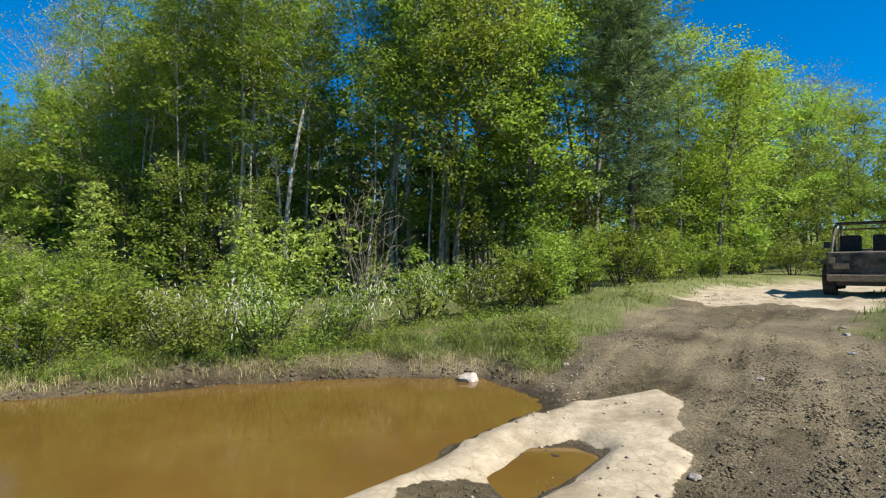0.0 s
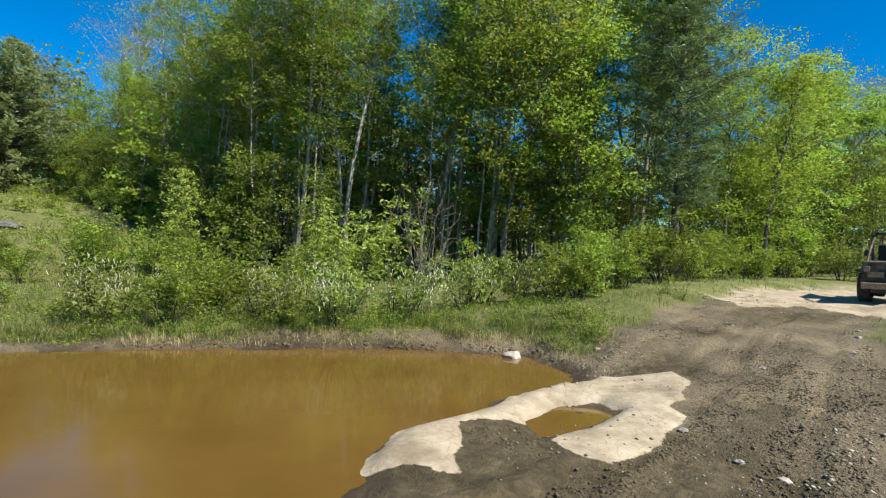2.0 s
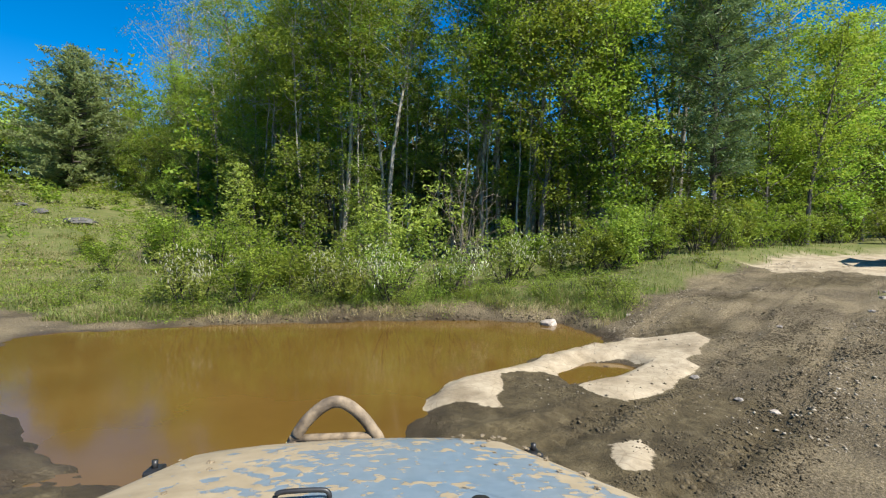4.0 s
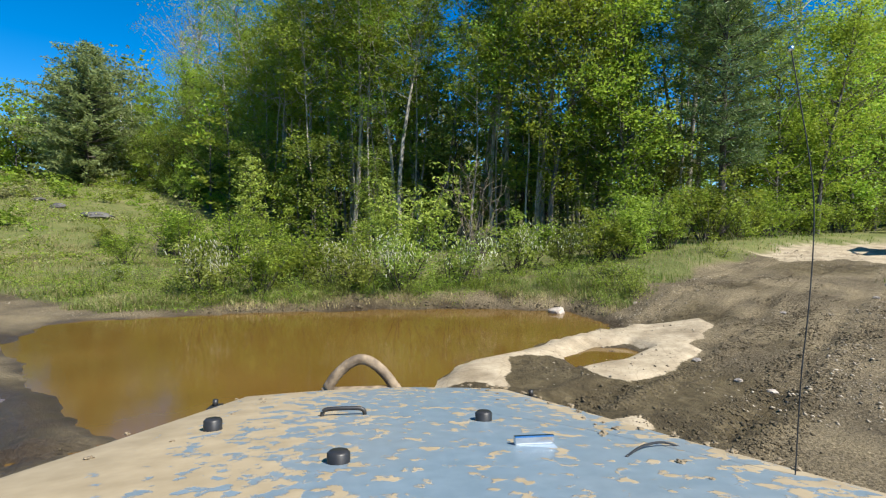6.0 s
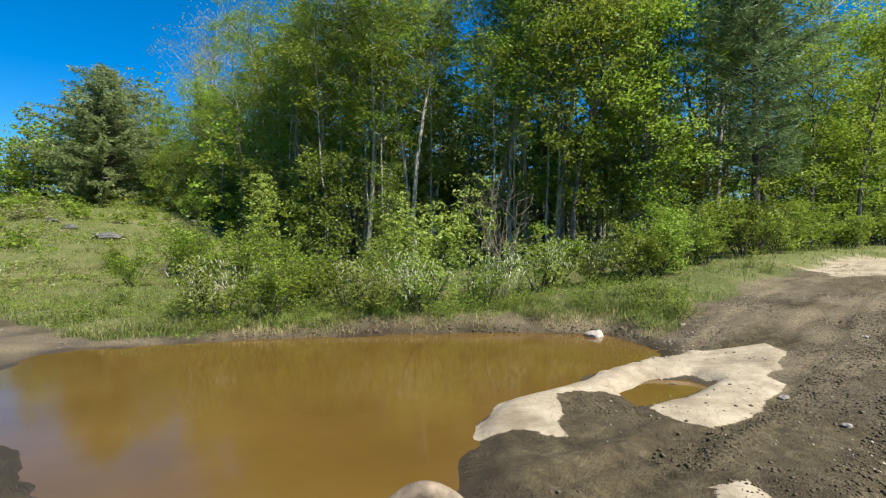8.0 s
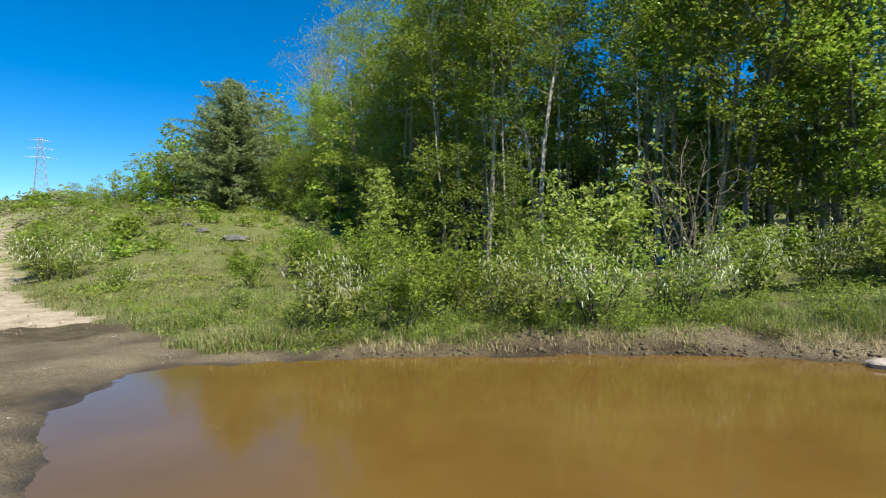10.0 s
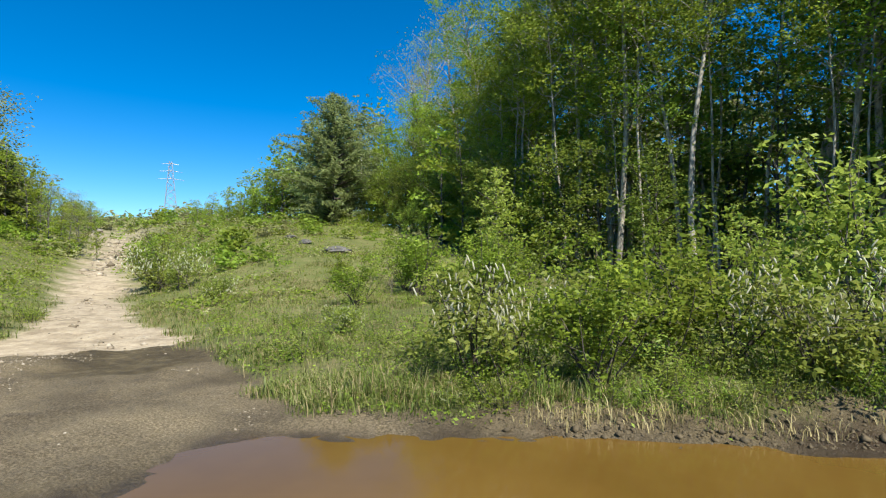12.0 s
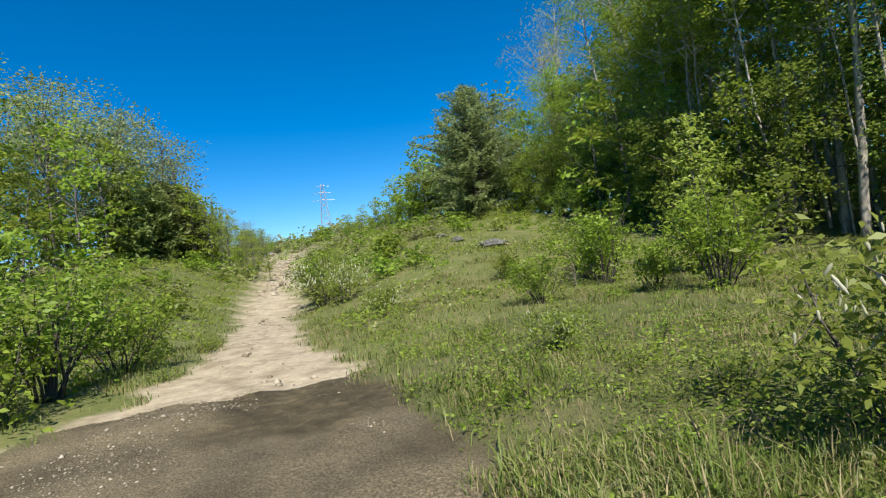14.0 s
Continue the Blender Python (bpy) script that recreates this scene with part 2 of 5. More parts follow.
def height(x, y, fine=True):
    x, y = np.asarray(x, float), np.asarray(y, float)
    s = -0.9 * x + 0.45 * y
    dt, _ = line_distance(x, y, TRAIL)
    meadow = 0.17 * np.clip(s - 23, 0, 24) + 0.085 * np.clip(s - 47, 0, 200)
    trail = 0.1 * np.clip(s - 37, 0, 130)
    west = trail + (meadow - trail) * smooth(1.5, 9.5, dt)
    r = 0.75 * x + 0.66 * y
    east = (0.1 * np.clip(r - 3.6, 0, 4.4) + 0.076 * np.clip(r - 8.0, 0, 9.6)) * smooth(-4.0, 3.0, x)
    east = east + 0.05 * np.clip(y - 20, 0, 60) * smooth(-20, -8, x)
    dp = area_distance(x, y, PUDDLE)
    east = east * smooth(-0.1, 2.4, dp)
    md = mud_distance(x, y)
    z = 0.055 + west + east + 0.10 * smooth(0.0, 1.2, md) + 0.17 * smooth(0.12, 0.8, dp) * smooth(4.0, 7.0, y + 0.35 * x) * smooth(2.0, 3.2, line_distance(x, y, ROAD)[0])
    z = z + 0.105 * np.clip(-1.6 - y, 0, 9) + 0.07 * np.clip(y - 34 + 0.3 * x, 0, 60) * smooth(-60, -20, x)
    z = z - 0.3 * smooth(0.0, -1.3, dp) - 0.06 * smooth(0.35, 0.0, dp)
    z = z - 0.09 * smooth(0.25, -0.2, area_distance(x, y, POOL)) * (z < 0.4)
    z = z + 0.6 * fbm(x, y, 14.0, 3, 5) * smooth(2.5, 9, md) * smooth(2, 8, dp)
    if fine:
        sandy = np.minimum(area_distance(x, y, SAND), area_distance(x, y, SAND_NEAR))
        mud = smooth(0.3, -0.4, md) * smooth(-0.25, 0.15, dp) * smooth(-0.05, 0.25, sandy)
        z = z + mud * (0.08 * fbm(x, y, 0.8, 4, 11) + 0.085 * np.abs(fbm(x, y, 0.24, 3, 21)) * smooth(-0.2, 0.3, fbm(x, y, 1.7, 2, 23)))
        z = z + 0.012 * fbm(x, y, 0.5, 3, 31)
        db, along = line_distance(x, y, ROAD)
        for off in (0.2, 1.35):
            wob = off + 0.35 * vnoise(along / 3.0, along * 0 + off, 3)
            g = np.exp(-((db - wob) / 0.13) ** 2)
            z = z - mud * g * (0.035 + 0.03 * np.sin(along * 2 * np.pi / 0.19 + 9 * (db - wob)))
            z = z + mud * 0.03 * np.exp(-((db - wob - 0.24) / 0.10) ** 2)
        z = z + 0.05 * smooth(0.12, -0.12, sandy) * smooth(-0.05, 0.2, dp)
        z = z + 0.07 * np.abs(fbm(x, y, 0.35, 3, 41)) * smooth(0.0, 0.15, dp) * smooth(0.9, 0.3, dp) * smooth(3.5, 5.5, y + 0.35 * x)
    low = smooth(0.3, -0.06, area_distance(x, y, POCKET))
    return z * (1 - low) - (0.012 + 0.02 * fbm(x, y, 0.3, 2, 65)) * low


def steps(cuts, far, growth):
    """Grid lines: (from, to, step) side by side, then ever wider to the horizon."""
    out = [np.arange(a, b_ - st / 2, st) for a, b_, st in cuts] + [np.array([cuts[-1][1]])]
    lo, hi = [], []
    p, st = cuts[0][0], cuts[0][2]
    while p > -far:
        st *= growth
        p -= st
        lo.append(p)
    p, st = cuts[-1][1], cuts[-1][2]
    while p < far:
        st *= growth
        p += st
        hi.append(p)
    return np.concatenate([lo[::-1]] + out + [hi])


gx = steps([(-15, -1.5, 0.1), (-1.5, 4.5, 0.055), (4.5, 8, 0.1)], 2500, 1.1)
gy = steps([(-4, 0, 0.1), (0, 7.6, 0.06), (7.6, 10.5, 0.1)], 2500, 1.1)
X, Y = np.meshgrid(gx, gy)
Z = height(X, Y)
nx, ny = len(gx), len(gy)
idx = np.arange(nx * ny).reshape(ny, nx)
quads = np.stack([idx[:-1, :-1], idx[:-1, 1:], idx[1:, 1:], idx[1:, :-1]], -1).reshape(-1, 4)


def at_ground(x, y, lift=0.0):
    """The point of the ground sheet below or above a place."""
    i = int(np.clip(np.searchsorted(gx, x) - 1, 0, nx - 2))
    j = int(np.clip(np.searchsorted(gy, y) - 1, 0, ny - 2))
    u, v = (x - gx[i]) / (gx[i + 1] - gx[i]), (y - gy[j]) / (gy[j + 1] - gy[j])
    z = (Z[j, i] * (1 - u) + Z[j, i + 1] * u) * (1 - v) + (Z[j + 1, i] * (1 - u) + Z[j + 1, i + 1] * u) * v
    return Vector((x, y, float(z) + lift))


ground_mesh = from_np("ground", np.stack([X, Y, Z], -1).reshape(-1, 3), quads, True)


def layer(me, name, values):
    a = me.attributes.new(name, "FLOAT", "POINT")
    a.data.foreach_set("value", np.asarray(values, np.float32).ravel())


md = mud_distance(X, Y)
edge = 0.5 * fbm(X, Y, 0.9, 3, 51)
layer(ground_mesh, "turf", smooth(0.15, 0.55, np.minimum(md, area_distance(X, Y, PUDDLE) - 0.4) + edge))
dts, _ = line_distance(X, Y, TRAIL)
sand = smooth(0.13, -0.13, np.minimum(area_distance(X, Y, SAND), area_distance(X, Y, SAND_NEAR)) + 0.14 * fbm(X, Y, 0.5, 4, 61))
sand = sand * smooth(-0.10, 0.14, area_distance(X, Y, POCKET) + 0.1 * fbm(X, Y, 0.4, 2, 63))
sand = np.maximum(sand, smooth(-13.6, -14.6, X + 1.9 * fbm(X, Y, 2.6, 4, 71)) * (0.56 + 0.44 * smooth(-0.22, 0.1, fbm(X, Y, 2.2, 4, 75))))
sand = np.maximum(sand, 0.9 * smooth(13.4, 14.8, 0.75 * X + 0.66 * Y + 2.0 * fbm(X, Y, 2.0, 3, 73)) * (X > 2))
layer(ground_mesh, "sand", sand)
wet = smooth(0.36, -0.1, area_distance(X, Y, PUDDLE) + 0.5 * fbm(X, Y, 0.7, 3, 81))
wet = np.maximum(wet, smooth(0.9, -0.2, area_distance(X, Y, POOL) + 0.8 * fbm(X, Y, 0.7, 3, 83)))
wet = np.maximum(wet, smooth(0.15, -0.05, area_distance(X, Y, POCKET)))
layer(ground_mesh, "wet", wet)
layer(ground_mesh, "gravel", smooth(0.05, 0.45, fbm(X, Y, 2.2, 3, 91) + 0.95 * smooth(0.9, 2.0, line_distance(X, Y, ROAD)[0]) * smooth(0.5, 2.5, X) + 0.45 * smooth(5.5, 8.5, Y) * smooth(0.5, 2.0, X) + 0.3 * smooth(-5.5, -8.0, X)))

GROUND, t, b = material("earth_and_turf")


def attr(t, name):
    a = t.nodes.new("ShaderNodeAttribute")
    a.attribute_name = name
    return a.outputs["Fac"]


n_big, n_mid, n_fine = noise_tex(t, 0.9, 5), noise_tex(t, 6.0, 8, 0.72), noise_tex(t, 45.0, 4, 0.7)
n_lump = noise_tex(t, 19.0, 5, 0.7)
mud_c = ramp(t, n_mid, [(0.32, (0.046, 0.035, 0.017)), (0.52, (0.098, 0.077, 0.040)), (0.72, (0.175, 0.142, 0.082))])
grit = ramp(t, n_fine, [(0.40, (0.095, 0.075, 0.042)), (0.55, (0.185, 0.15, 0.094)), (0.70, (0.30, 0.25, 0.17))])
mud_c = mixc(t, attr(t, "gravel"), mud_c, grit)
tone = ramp(t, n_big, [(0.35, (0.70, 0.68, 0.64)), (0.65, (1.3, 1.28, 1.2))])
mul = t.nodes.new("ShaderNodeMix")
mul.data_type, mul.blend_type = "RGBA", "MULTIPLY"
mul.inputs[0].default_value = 1.0
t.links.new(mud_c, mul.inputs[6])
t.links.new(tone, mul.inputs[7])
mud_c = mul.outputs[2]
wet_c = ramp(t, n_mid, [(0.3, (0.032, 0.022, 0.012)), (0.7, (0.070, 0.049, 0.028))])
mud_c = mixc(t, attr(t, "wet"), mud_c, wet_c)
sand_c = ramp(t, n_mid, [(0.3, (0.27, 0.222, 0.15)), (0.5, (0.385, 0.322, 0.226)), (0.72, (0.47, 0.40, 0.29))])
mul_s = t.nodes.new("ShaderNodeMix")
mul_s.data_type, mul_s.blend_type = "RGBA", "MULTIPLY"
mul_s.inputs[0].default_value = 1.0
t.links.new(sand_c, mul_s.inputs[6])
t.links.new(ramp(t, noise_tex(t, 1.6, 5, 0.6), [(0.36, (0.66, 0.63, 0.58)), (0.56, (1.04, 1.03, 1.0))]), mul_s.inputs[7])
sand_c = mul_s.outputs[2]
crack = t.nodes.new("ShaderNodeTexVoronoi")
crack.feature = "DISTANCE_TO_EDGE"
crack.inputs["Scale"].default_value = 5.5
cc_ = t.nodes.new("ShaderNodeTexCoord")
t.links.new(cc_.outputs["Object"], crack.inputs["Vector"])
sand_c = mixc(t, ramp(t, crack.outputs["Distance"], [(0.0, (0.55, 0.55, 0.55)), (0.035, (0, 0, 0))]), sand_c, (0.20, 0.15, 0.095))
fray = t.nodes.new("ShaderNodeMath")
fray.operation = "MULTIPLY_ADD"
t.links.new(n_mid, fray.inputs[0])
fray.inputs[1].default_value = 0.55
t.links.new(attr(t, "sand"), fray.inputs[2])
fray2 = t.nodes.new("ShaderNodeMath")
fray2.operation = "MULTIPLY_ADD"
t.links.new(n_lump, fray2.inputs[0])
fray2.inputs[1].default_value = 0.35
t.links.new(fray.outputs[0], fray2.inputs[2])
sandy_ = ramp(t, fray2.outputs[0], [(0.90, (0, 0, 0)), (0.98, (1, 1, 1))])
col = mixc(t, sandy_, mud_c, sand_c)
turf_a = ramp(t, n_mid, [(0.3, (0.06, 0.08, 0.017)), (0.5, (0.115, 0.13, 0.034)), (0.72, (0.21, 0.175, 0.085))])
turf_b = ramp(t, n_big, [(0.35, (0.07, 0.09, 0.02)), (0.52, (0.13, 0.14, 0.038)), (0.70, (0.23, 0.19, 0.095))])
turf_a = mixc(t, 0.45, turf_a, turf_b)
col = mixc(t, attr(t, "turf"), col, turf_a)
t.links.new(col, b.inputs["Base Color"])
rm = t.nodes.new("ShaderNodeMapRange")
t.links.new(attr(t, "wet"), rm.inputs[0])
rm.inputs[3].default_value, rm.inputs[4].default_value = 0.85, 0.38
t.links.new(rm.outputs[0], b.inputs["Roughness"])
b.inputs["Specular IOR Level"].default_value = 0.3
mix_b = t.nodes.new("ShaderNodeMath")
mix_b.operation = "ADD"
t.links.new(n_mid, mix_b.inputs[0])
t.links.new(n_fine, mix_b.inputs[1])
mix_d = t.nodes.new("ShaderNodeMath")
mix_d.operation = "ADD"
t.links.new(mix_b.outputs[0], mix_d.inputs[0])
t.links.new(n_lump, mix_d.inputs[1])
bump(t, b, mix_d.outputs[0], 0.9, 0.035)
calm = t.nodes.new("ShaderNodeMapRange")
t.links.new(sandy_, calm.inputs[0])
calm.inputs[3].default_value, calm.inputs[4].default_value = 0.9, 0.28
t.links.new(calm.outputs[0], b.inputs["Normal"].links[0].from_node.inputs["Strength"])
tagged(part("ground", ground_mesh, GROUND), "muddy rutted track, pale dried mud and rough green turf", "ground", kind="structure")

WATER, t, b = material("muddy_water")
wn1 = noise_tex(t, 0.7, 4)
t.links.new(ramp(t, wn1, [(0.3, (0.108, 0.060, 0.012)), (0.7, (0.14, 0.080, 0.018))]), b.inputs["Base Color"])
b.inputs["Roughness"].default_value = 0.085
b.inputs["IOR"].default_value = 1.33
bump(t, b, noise_tex(t, 2.5, 3), 0.03, 0.02)
wx, wy = np.linspace(-9.2, 2.4, 60), np.linspace(-1.4, 9.6, 60)
WX, WY = np.meshgrid(wx, wy)
wi = np.arange(3600).reshape(60, 60)
wq = np.stack([wi[:-1, :-1], wi[:-1, 1:], wi[1:, 1:], wi[1:, :-1]], -1).reshape(-1, 4)
mid_ = lambda a: (a[:-1, :-1] + a[1:, 1:]).ravel() / 2
near_ = np.minimum(np.minimum(area_distance(mid_(WX), mid_(WY), PUDDLE), area_distance(mid_(WX), mid_(WY), POOL)), area_distance(mid_(WX), mid_(WY), POCKET))
wq = wq[near_ < 0.35]
tagged(part("water", from_np("water", np.stack([WX, WY, 0 * WX], -1).reshape(-1, 3), wq, True), WATER), "murky brown puddle water, still and shining", "water", kind="structure")


# ---------------------------------------------------------------- plants
def tube(path, radii, sides=6):
    """Rings of corners round a path."""
    path, radii = np.asarray(path, float), np.asarray(radii, float)
    d = np.gradient(path, axis=0)
    d /= np.linalg.norm(d, axis=1)[:, None] + 1e-9
    ref = np.where(np.abs(d[:, 2:3]) > 0.9, [[1.0, 0, 0]], [[0, 0, 1.0]])
    u = np.cross(d, ref)
    u /= np.linalg.norm(u, axis=1)[:, None]
    v = np.cross(d, u)
    a = np.linspace(0, 2 * np.pi, sides, endpoint=False)
    ring = path[:, None] + radii[:, None, None] * (np.cos(a)[None, :, None] * u[:, None] + np.sin(a)[None, :, None] * v[:, None])
    i = np.arange(len(path) * sides).reshape(-1, sides)
    j = np.roll(i, -1, axis=1)
    f = np.stack([i[:-1], j[:-1], j[1:], i[1:]], -1).reshape(-1, 4)
    return ring.reshape(-1, 3), f


class Bag:
    def __init__(self):
        self.v, self.f, self.n = [], [], 0

    def add(self, v, f):
        self.v.append(v)
        self.f.append(f + self.n)
        self.n += len(v)

    def mesh(self, name, smooth=True):
        return from_np(name, np.concatenate(self.v), np.concatenate(self.f), smooth)


def leaves(rng, centres, size, narrow=0.5, droop=0.0, flat=0.6):
    """One folded kite for each centre."""
    n = len(centres)
    way = rng.normal(size=(n, 3))
    way[:, 2] = way[:, 2] * (1 - flat) - droop
    way /= np.linalg.norm(way, axis=1)[:, None] + 1e-9
    up = rng.normal(size=(n, 3)) * 0.7 + [0.35, -0.3, 0.6]
    side = np.cross(way, up)
    side /= np.linalg.norm(side, axis=1)[:, None] + 1e-9
    nor = np.cross(side, way)
    ln = size * rng.uniform(0.6, 1.3, n)[:, None]
    w = ln * narrow
    a = centres
    b = centres + way * ln * 0.45 + side * w * 0.5 + nor * ln * 0.10
    c = centres + way * ln
    d = centres + way * ln * 0.45 - side * w * 0.5 + nor * ln * 0.10
    v = np.stack([a, b, c, d], 1).reshape(-1, 3)
    return v, np.arange(4 * n).reshape(-1, 4)


def grow(rng, start, way, length, bend, pts=5):
    p = [np.array(start, float)]
    way = np.array(way, float)
    for _ in range(pts - 1):
        way = way + rng.normal(size=3) * bend
        way /= np.linalg.norm(way)
        p.append(p[-1] + way * length / (pts - 1))
    return np.array(p)


def broadleaf(seed, tall, bare, wide, limbs, n_leaf, size, lean=0.02, rise=0.6, girth=0.011, tuft=9, spread_=0.32, fine=True):
    """Wood and leaves of a slender woodland tree: bare is the share of the height below the crown."""
    rng = np.random.default_rng(seed)
    wood = Bag()
    trunk = grow(rng, (0, 0, -0.3), (rng.normal() * lean, rng.normal() * lean, 1), tall + 0.3, 0.035, 12)
    rad = girth * tall * np.linspace(1.0, 0.12, 12) ** 0.9
    stem = from_np("trunk", *tube(trunk, rad, 7 if fine else 5), True)
    spots = []
    for i in range(limbs):
        h = bare + (0.98 - bare) * (i + rng.uniform(0, 1)) / limbs
        k = h * 11
        a = int(min(k, 10))
        base = trunk[a] + (trunk[a + 1] - trunk[a]) * (k - a)
        q = (h - bare) / (1 - bare)
        reach = wide * (0.35 + 1.25 * q ** 0.6 * (1 - q) ** 0.55) * rng.uniform(0.6, 1.25)
        az = i * 2.4 + rng.uniform(-0.5, 0.5)
        up = rise + 0.5 * q + rng.normal() * 0.2
        limb = grow(rng, base, (math.cos(az), math.sin(az), up), reach * 1.25, 0.16, 5)
        wood.add(*tube(limb[:: 1 if fine else 2], np.linspace(0.012 * reach + 0.012, 0.006, 5)[:: 1 if fine else 2], 4 if fine else 3))
        twigs = max(2, int(3 * reach))
        for j in range(twigs):
            t_ = rng.uniform(0.3, 1.0) * 3.99
            p = limb[int(t_)] + (limb[int(t_) + 1] - limb[int(t_)]) * (t_ % 1)
            tw = grow(rng, p, rng.normal(size=3) + [0, 0, 0.35], reach * rng.uniform(0.22, 0.5), 0.25, 3)
            if fine and j < 3:
                wood.add(*tube(tw, [0.009, 0.006, 0.003], 3))
            spots += [tw[1], tw[2], tw[2]]
        spots += [limb[3], limb[4]]
    spots = np.array(spots)
    # leaves sit in tufts, and tufts crowd round fewer boughs, so that gaps stay open between them
    boughs = spots[rng.integers(0, len(spots), max(1, n_leaf // (tuft * 5)))]
    pick = np.repeat(boughs, 5, axis=0)
    pick = pick + rng.normal(size=pick.shape) * [spread_ * 1.5, spread_ * 1.5, spread_ * 0.9]
    c = np.repeat(pick, tuft, axis=0)
    c = c + rng.normal(size=c.shape) * [spread_ * 0.75, spread_ * 0.75, spread_ * 0.42]
    lv = from_np("crown", *leaves(rng, c, size))
    return stem, wood.mesh("branchwork"), lv


def conifer(seed, tall, wide, layers, n_needle, size, bare=0.12, narrow=0.16):
    rng = np.random.default_rng(seed)
    wood, cs, ds = Bag(), [], []
    trunk = grow(rng, (0, 0, -0.3), (0, 0, 1), tall + 0.3, 0.012, 10)
    stem = from_np("trunk", *tube(trunk, 0.012 * tall * np.linspace(1, 0.08, 10), 8), True)
    for i in range(layers):
        h = bare + (0.985 - bare) * i / layers
        k = h * 9
        a = int(min(k, 8))
        base = trunk[a] + (trunk[a + 1] - trunk[a]) * (k - a)
        reach0 = wide * min(1.0, 0.45 + 1.6 * (h - bare)) * (1 - h) ** 0.75 * 1.5
        for j in range(6):
            az = j * math.pi / 3 + i * 0.7 + rng.uniform(-0.35, 0.35)
            reach = reach0 * rng.uniform(0.55, 1.2) + 0.15
            limb = grow(rng, base, (math.cos(az), math.sin(az), 0.12 + 0.5 * h), reach, 0.09, 5)
            limb[:, 2] -= 0.05 * reach * np.linspace(0, 1, 5) ** 2
            wood.add(*tube(limb, np.linspace(0.01 * reach + 0.008, 0.004, 5), 4))
            m = int(3 + 9 * reach)
            tt = rng.uniform(0.25, 1.0, m) * 3.99
            p = limb[tt.astype(int)] + (limb[tt.astype(int) + 1] - limb[tt.astype(int)]) * (tt % 1)[:, None]
            cs.append(p + rng.normal(size=(m, 3)) * [0.22, 0.22, 0.07])
    cs = np.concatenate(cs)
    tuft = max(3, n_needle // len(cs))
    c = np.repeat(cs, tuft, axis=0) + rng.normal(size=(len(cs) * tuft, 3)) * 0.05
    lv = from_np("crown", *leaves(rng, c, size, narrow, -0.1, 0.45))
    return stem, wood.mesh("branchwork"), lv


def shrub(seed, tall, wide, stems, n_leaf, size, narrow=0.5, droop=0.1, flowers=0, tuft=7, twigs=7):
    rng = np.random.default_rng(seed)
    wood, spots = Bag(), []
    for i in range(stems):
        az = rng.uniform(0, 2 * math.pi)
        r = wide * 0.18 * rng.uniform(0, 1)
        out = rng.uniform(0.1, 0.9) * wide / tall
        st = grow(rng, (r * math.cos(az), r * math.sin(az), -0.08), (out * math.cos(az), out * math.sin(az), 1), tall * rng.uniform(0.65, 1.08), 0.12, 6)
        wood.add(*tube(st, np.linspace(0.008 * tall + 0.004, 0.003, 6), 4 if twigs > 2 else 3))
        for j in range(7):
            t_ = rng.uniform(0.25, 1.0) * 4.99
            p = st[int(t_)] + (st[int(t_) + 1] - st[int(t_)]) * (t_ % 1)
            tw = grow(rng, p, rng.normal(size=3) + [0, 0, 0.5], wide * rng.uniform(0.15, 0.4), 0.25, 3)
            if j < twigs:
                wood.add(*tube(tw, [0.006, 0.004, 0.002], 3))
            spots += [tw[1], tw[2]]
        spots += [st[3], st[4], st[5]]
    spots = np.array(spots)
    boughs = spots[rng.integers(0, len(spots), max(1, n_leaf // (tuft * 3)))]
    pick = np.repeat(boughs, 3, axis=0)
    pick = pick + rng.normal(size=pick.shape) * 0.11 * size / 0.1
    c = np.repeat(pick, tuft, axis=0)
    c = c + rng.normal(size=c.shape) * [0.08, 0.08, 0.05]
    lv = from_np("foliage", *leaves(rng, c, size, narrow, droop))
    fl = None
    if flowers:
        top = spots[spots[:, 2] > 0.45 * tall]
        bag = Bag()
        ends = np.repeat(top[rng.integers(0, len(top), max(1, flowers // 4))], 4, axis=0)
        for p in ends:
            way = np.array([rng.normal() * 0.28, rng.normal() * 0.28, -0.85])
            ln = rng.uniform(0.06, 0.115)
            path = p + rng.normal(size=3) * 0.11 + way[None] * ln * np.linspace(0, 1, 5)[:, None]
            bag.add(*tube(path, np.array([0.005, 0.011, 0.009, 0.010, 0.003]) * rng.uniform(0.75, 1.1), 6))
        fl = bag.mesh("flowers", False)
    return wood.mesh("stems"), lv, fl


def plant(name, meshes, mats, m, label, category, group, names):
    ob = empty(name, m, label, category, group)
    for nm, me, mt in zip(names, meshes, mats):
        if me is not None:
            piece = part(nm, me, mt, ob)
            if nm in ("foliage", "blossom", "crown", "stem_clump", "branchwork"):
                piece["kind"] = "stuff"
    return ob


def stand(x, y, scale=1.0, turn=0.0, tilt=0.0, lift=0.0):
    p = at_ground(x, y, lift)
    return pose(p.x, p.y, p.z, tilt, 0, turn) @ Matrix.Diagonal((scale, scale, scale, 1))


rng = random.Random(7)
KINDS = []


def kind_of_tree(name, meshes, mats, label, category, group):
    KINDS.append((name, meshes, mats, label, category, group))
    return len(KINDS) - 1


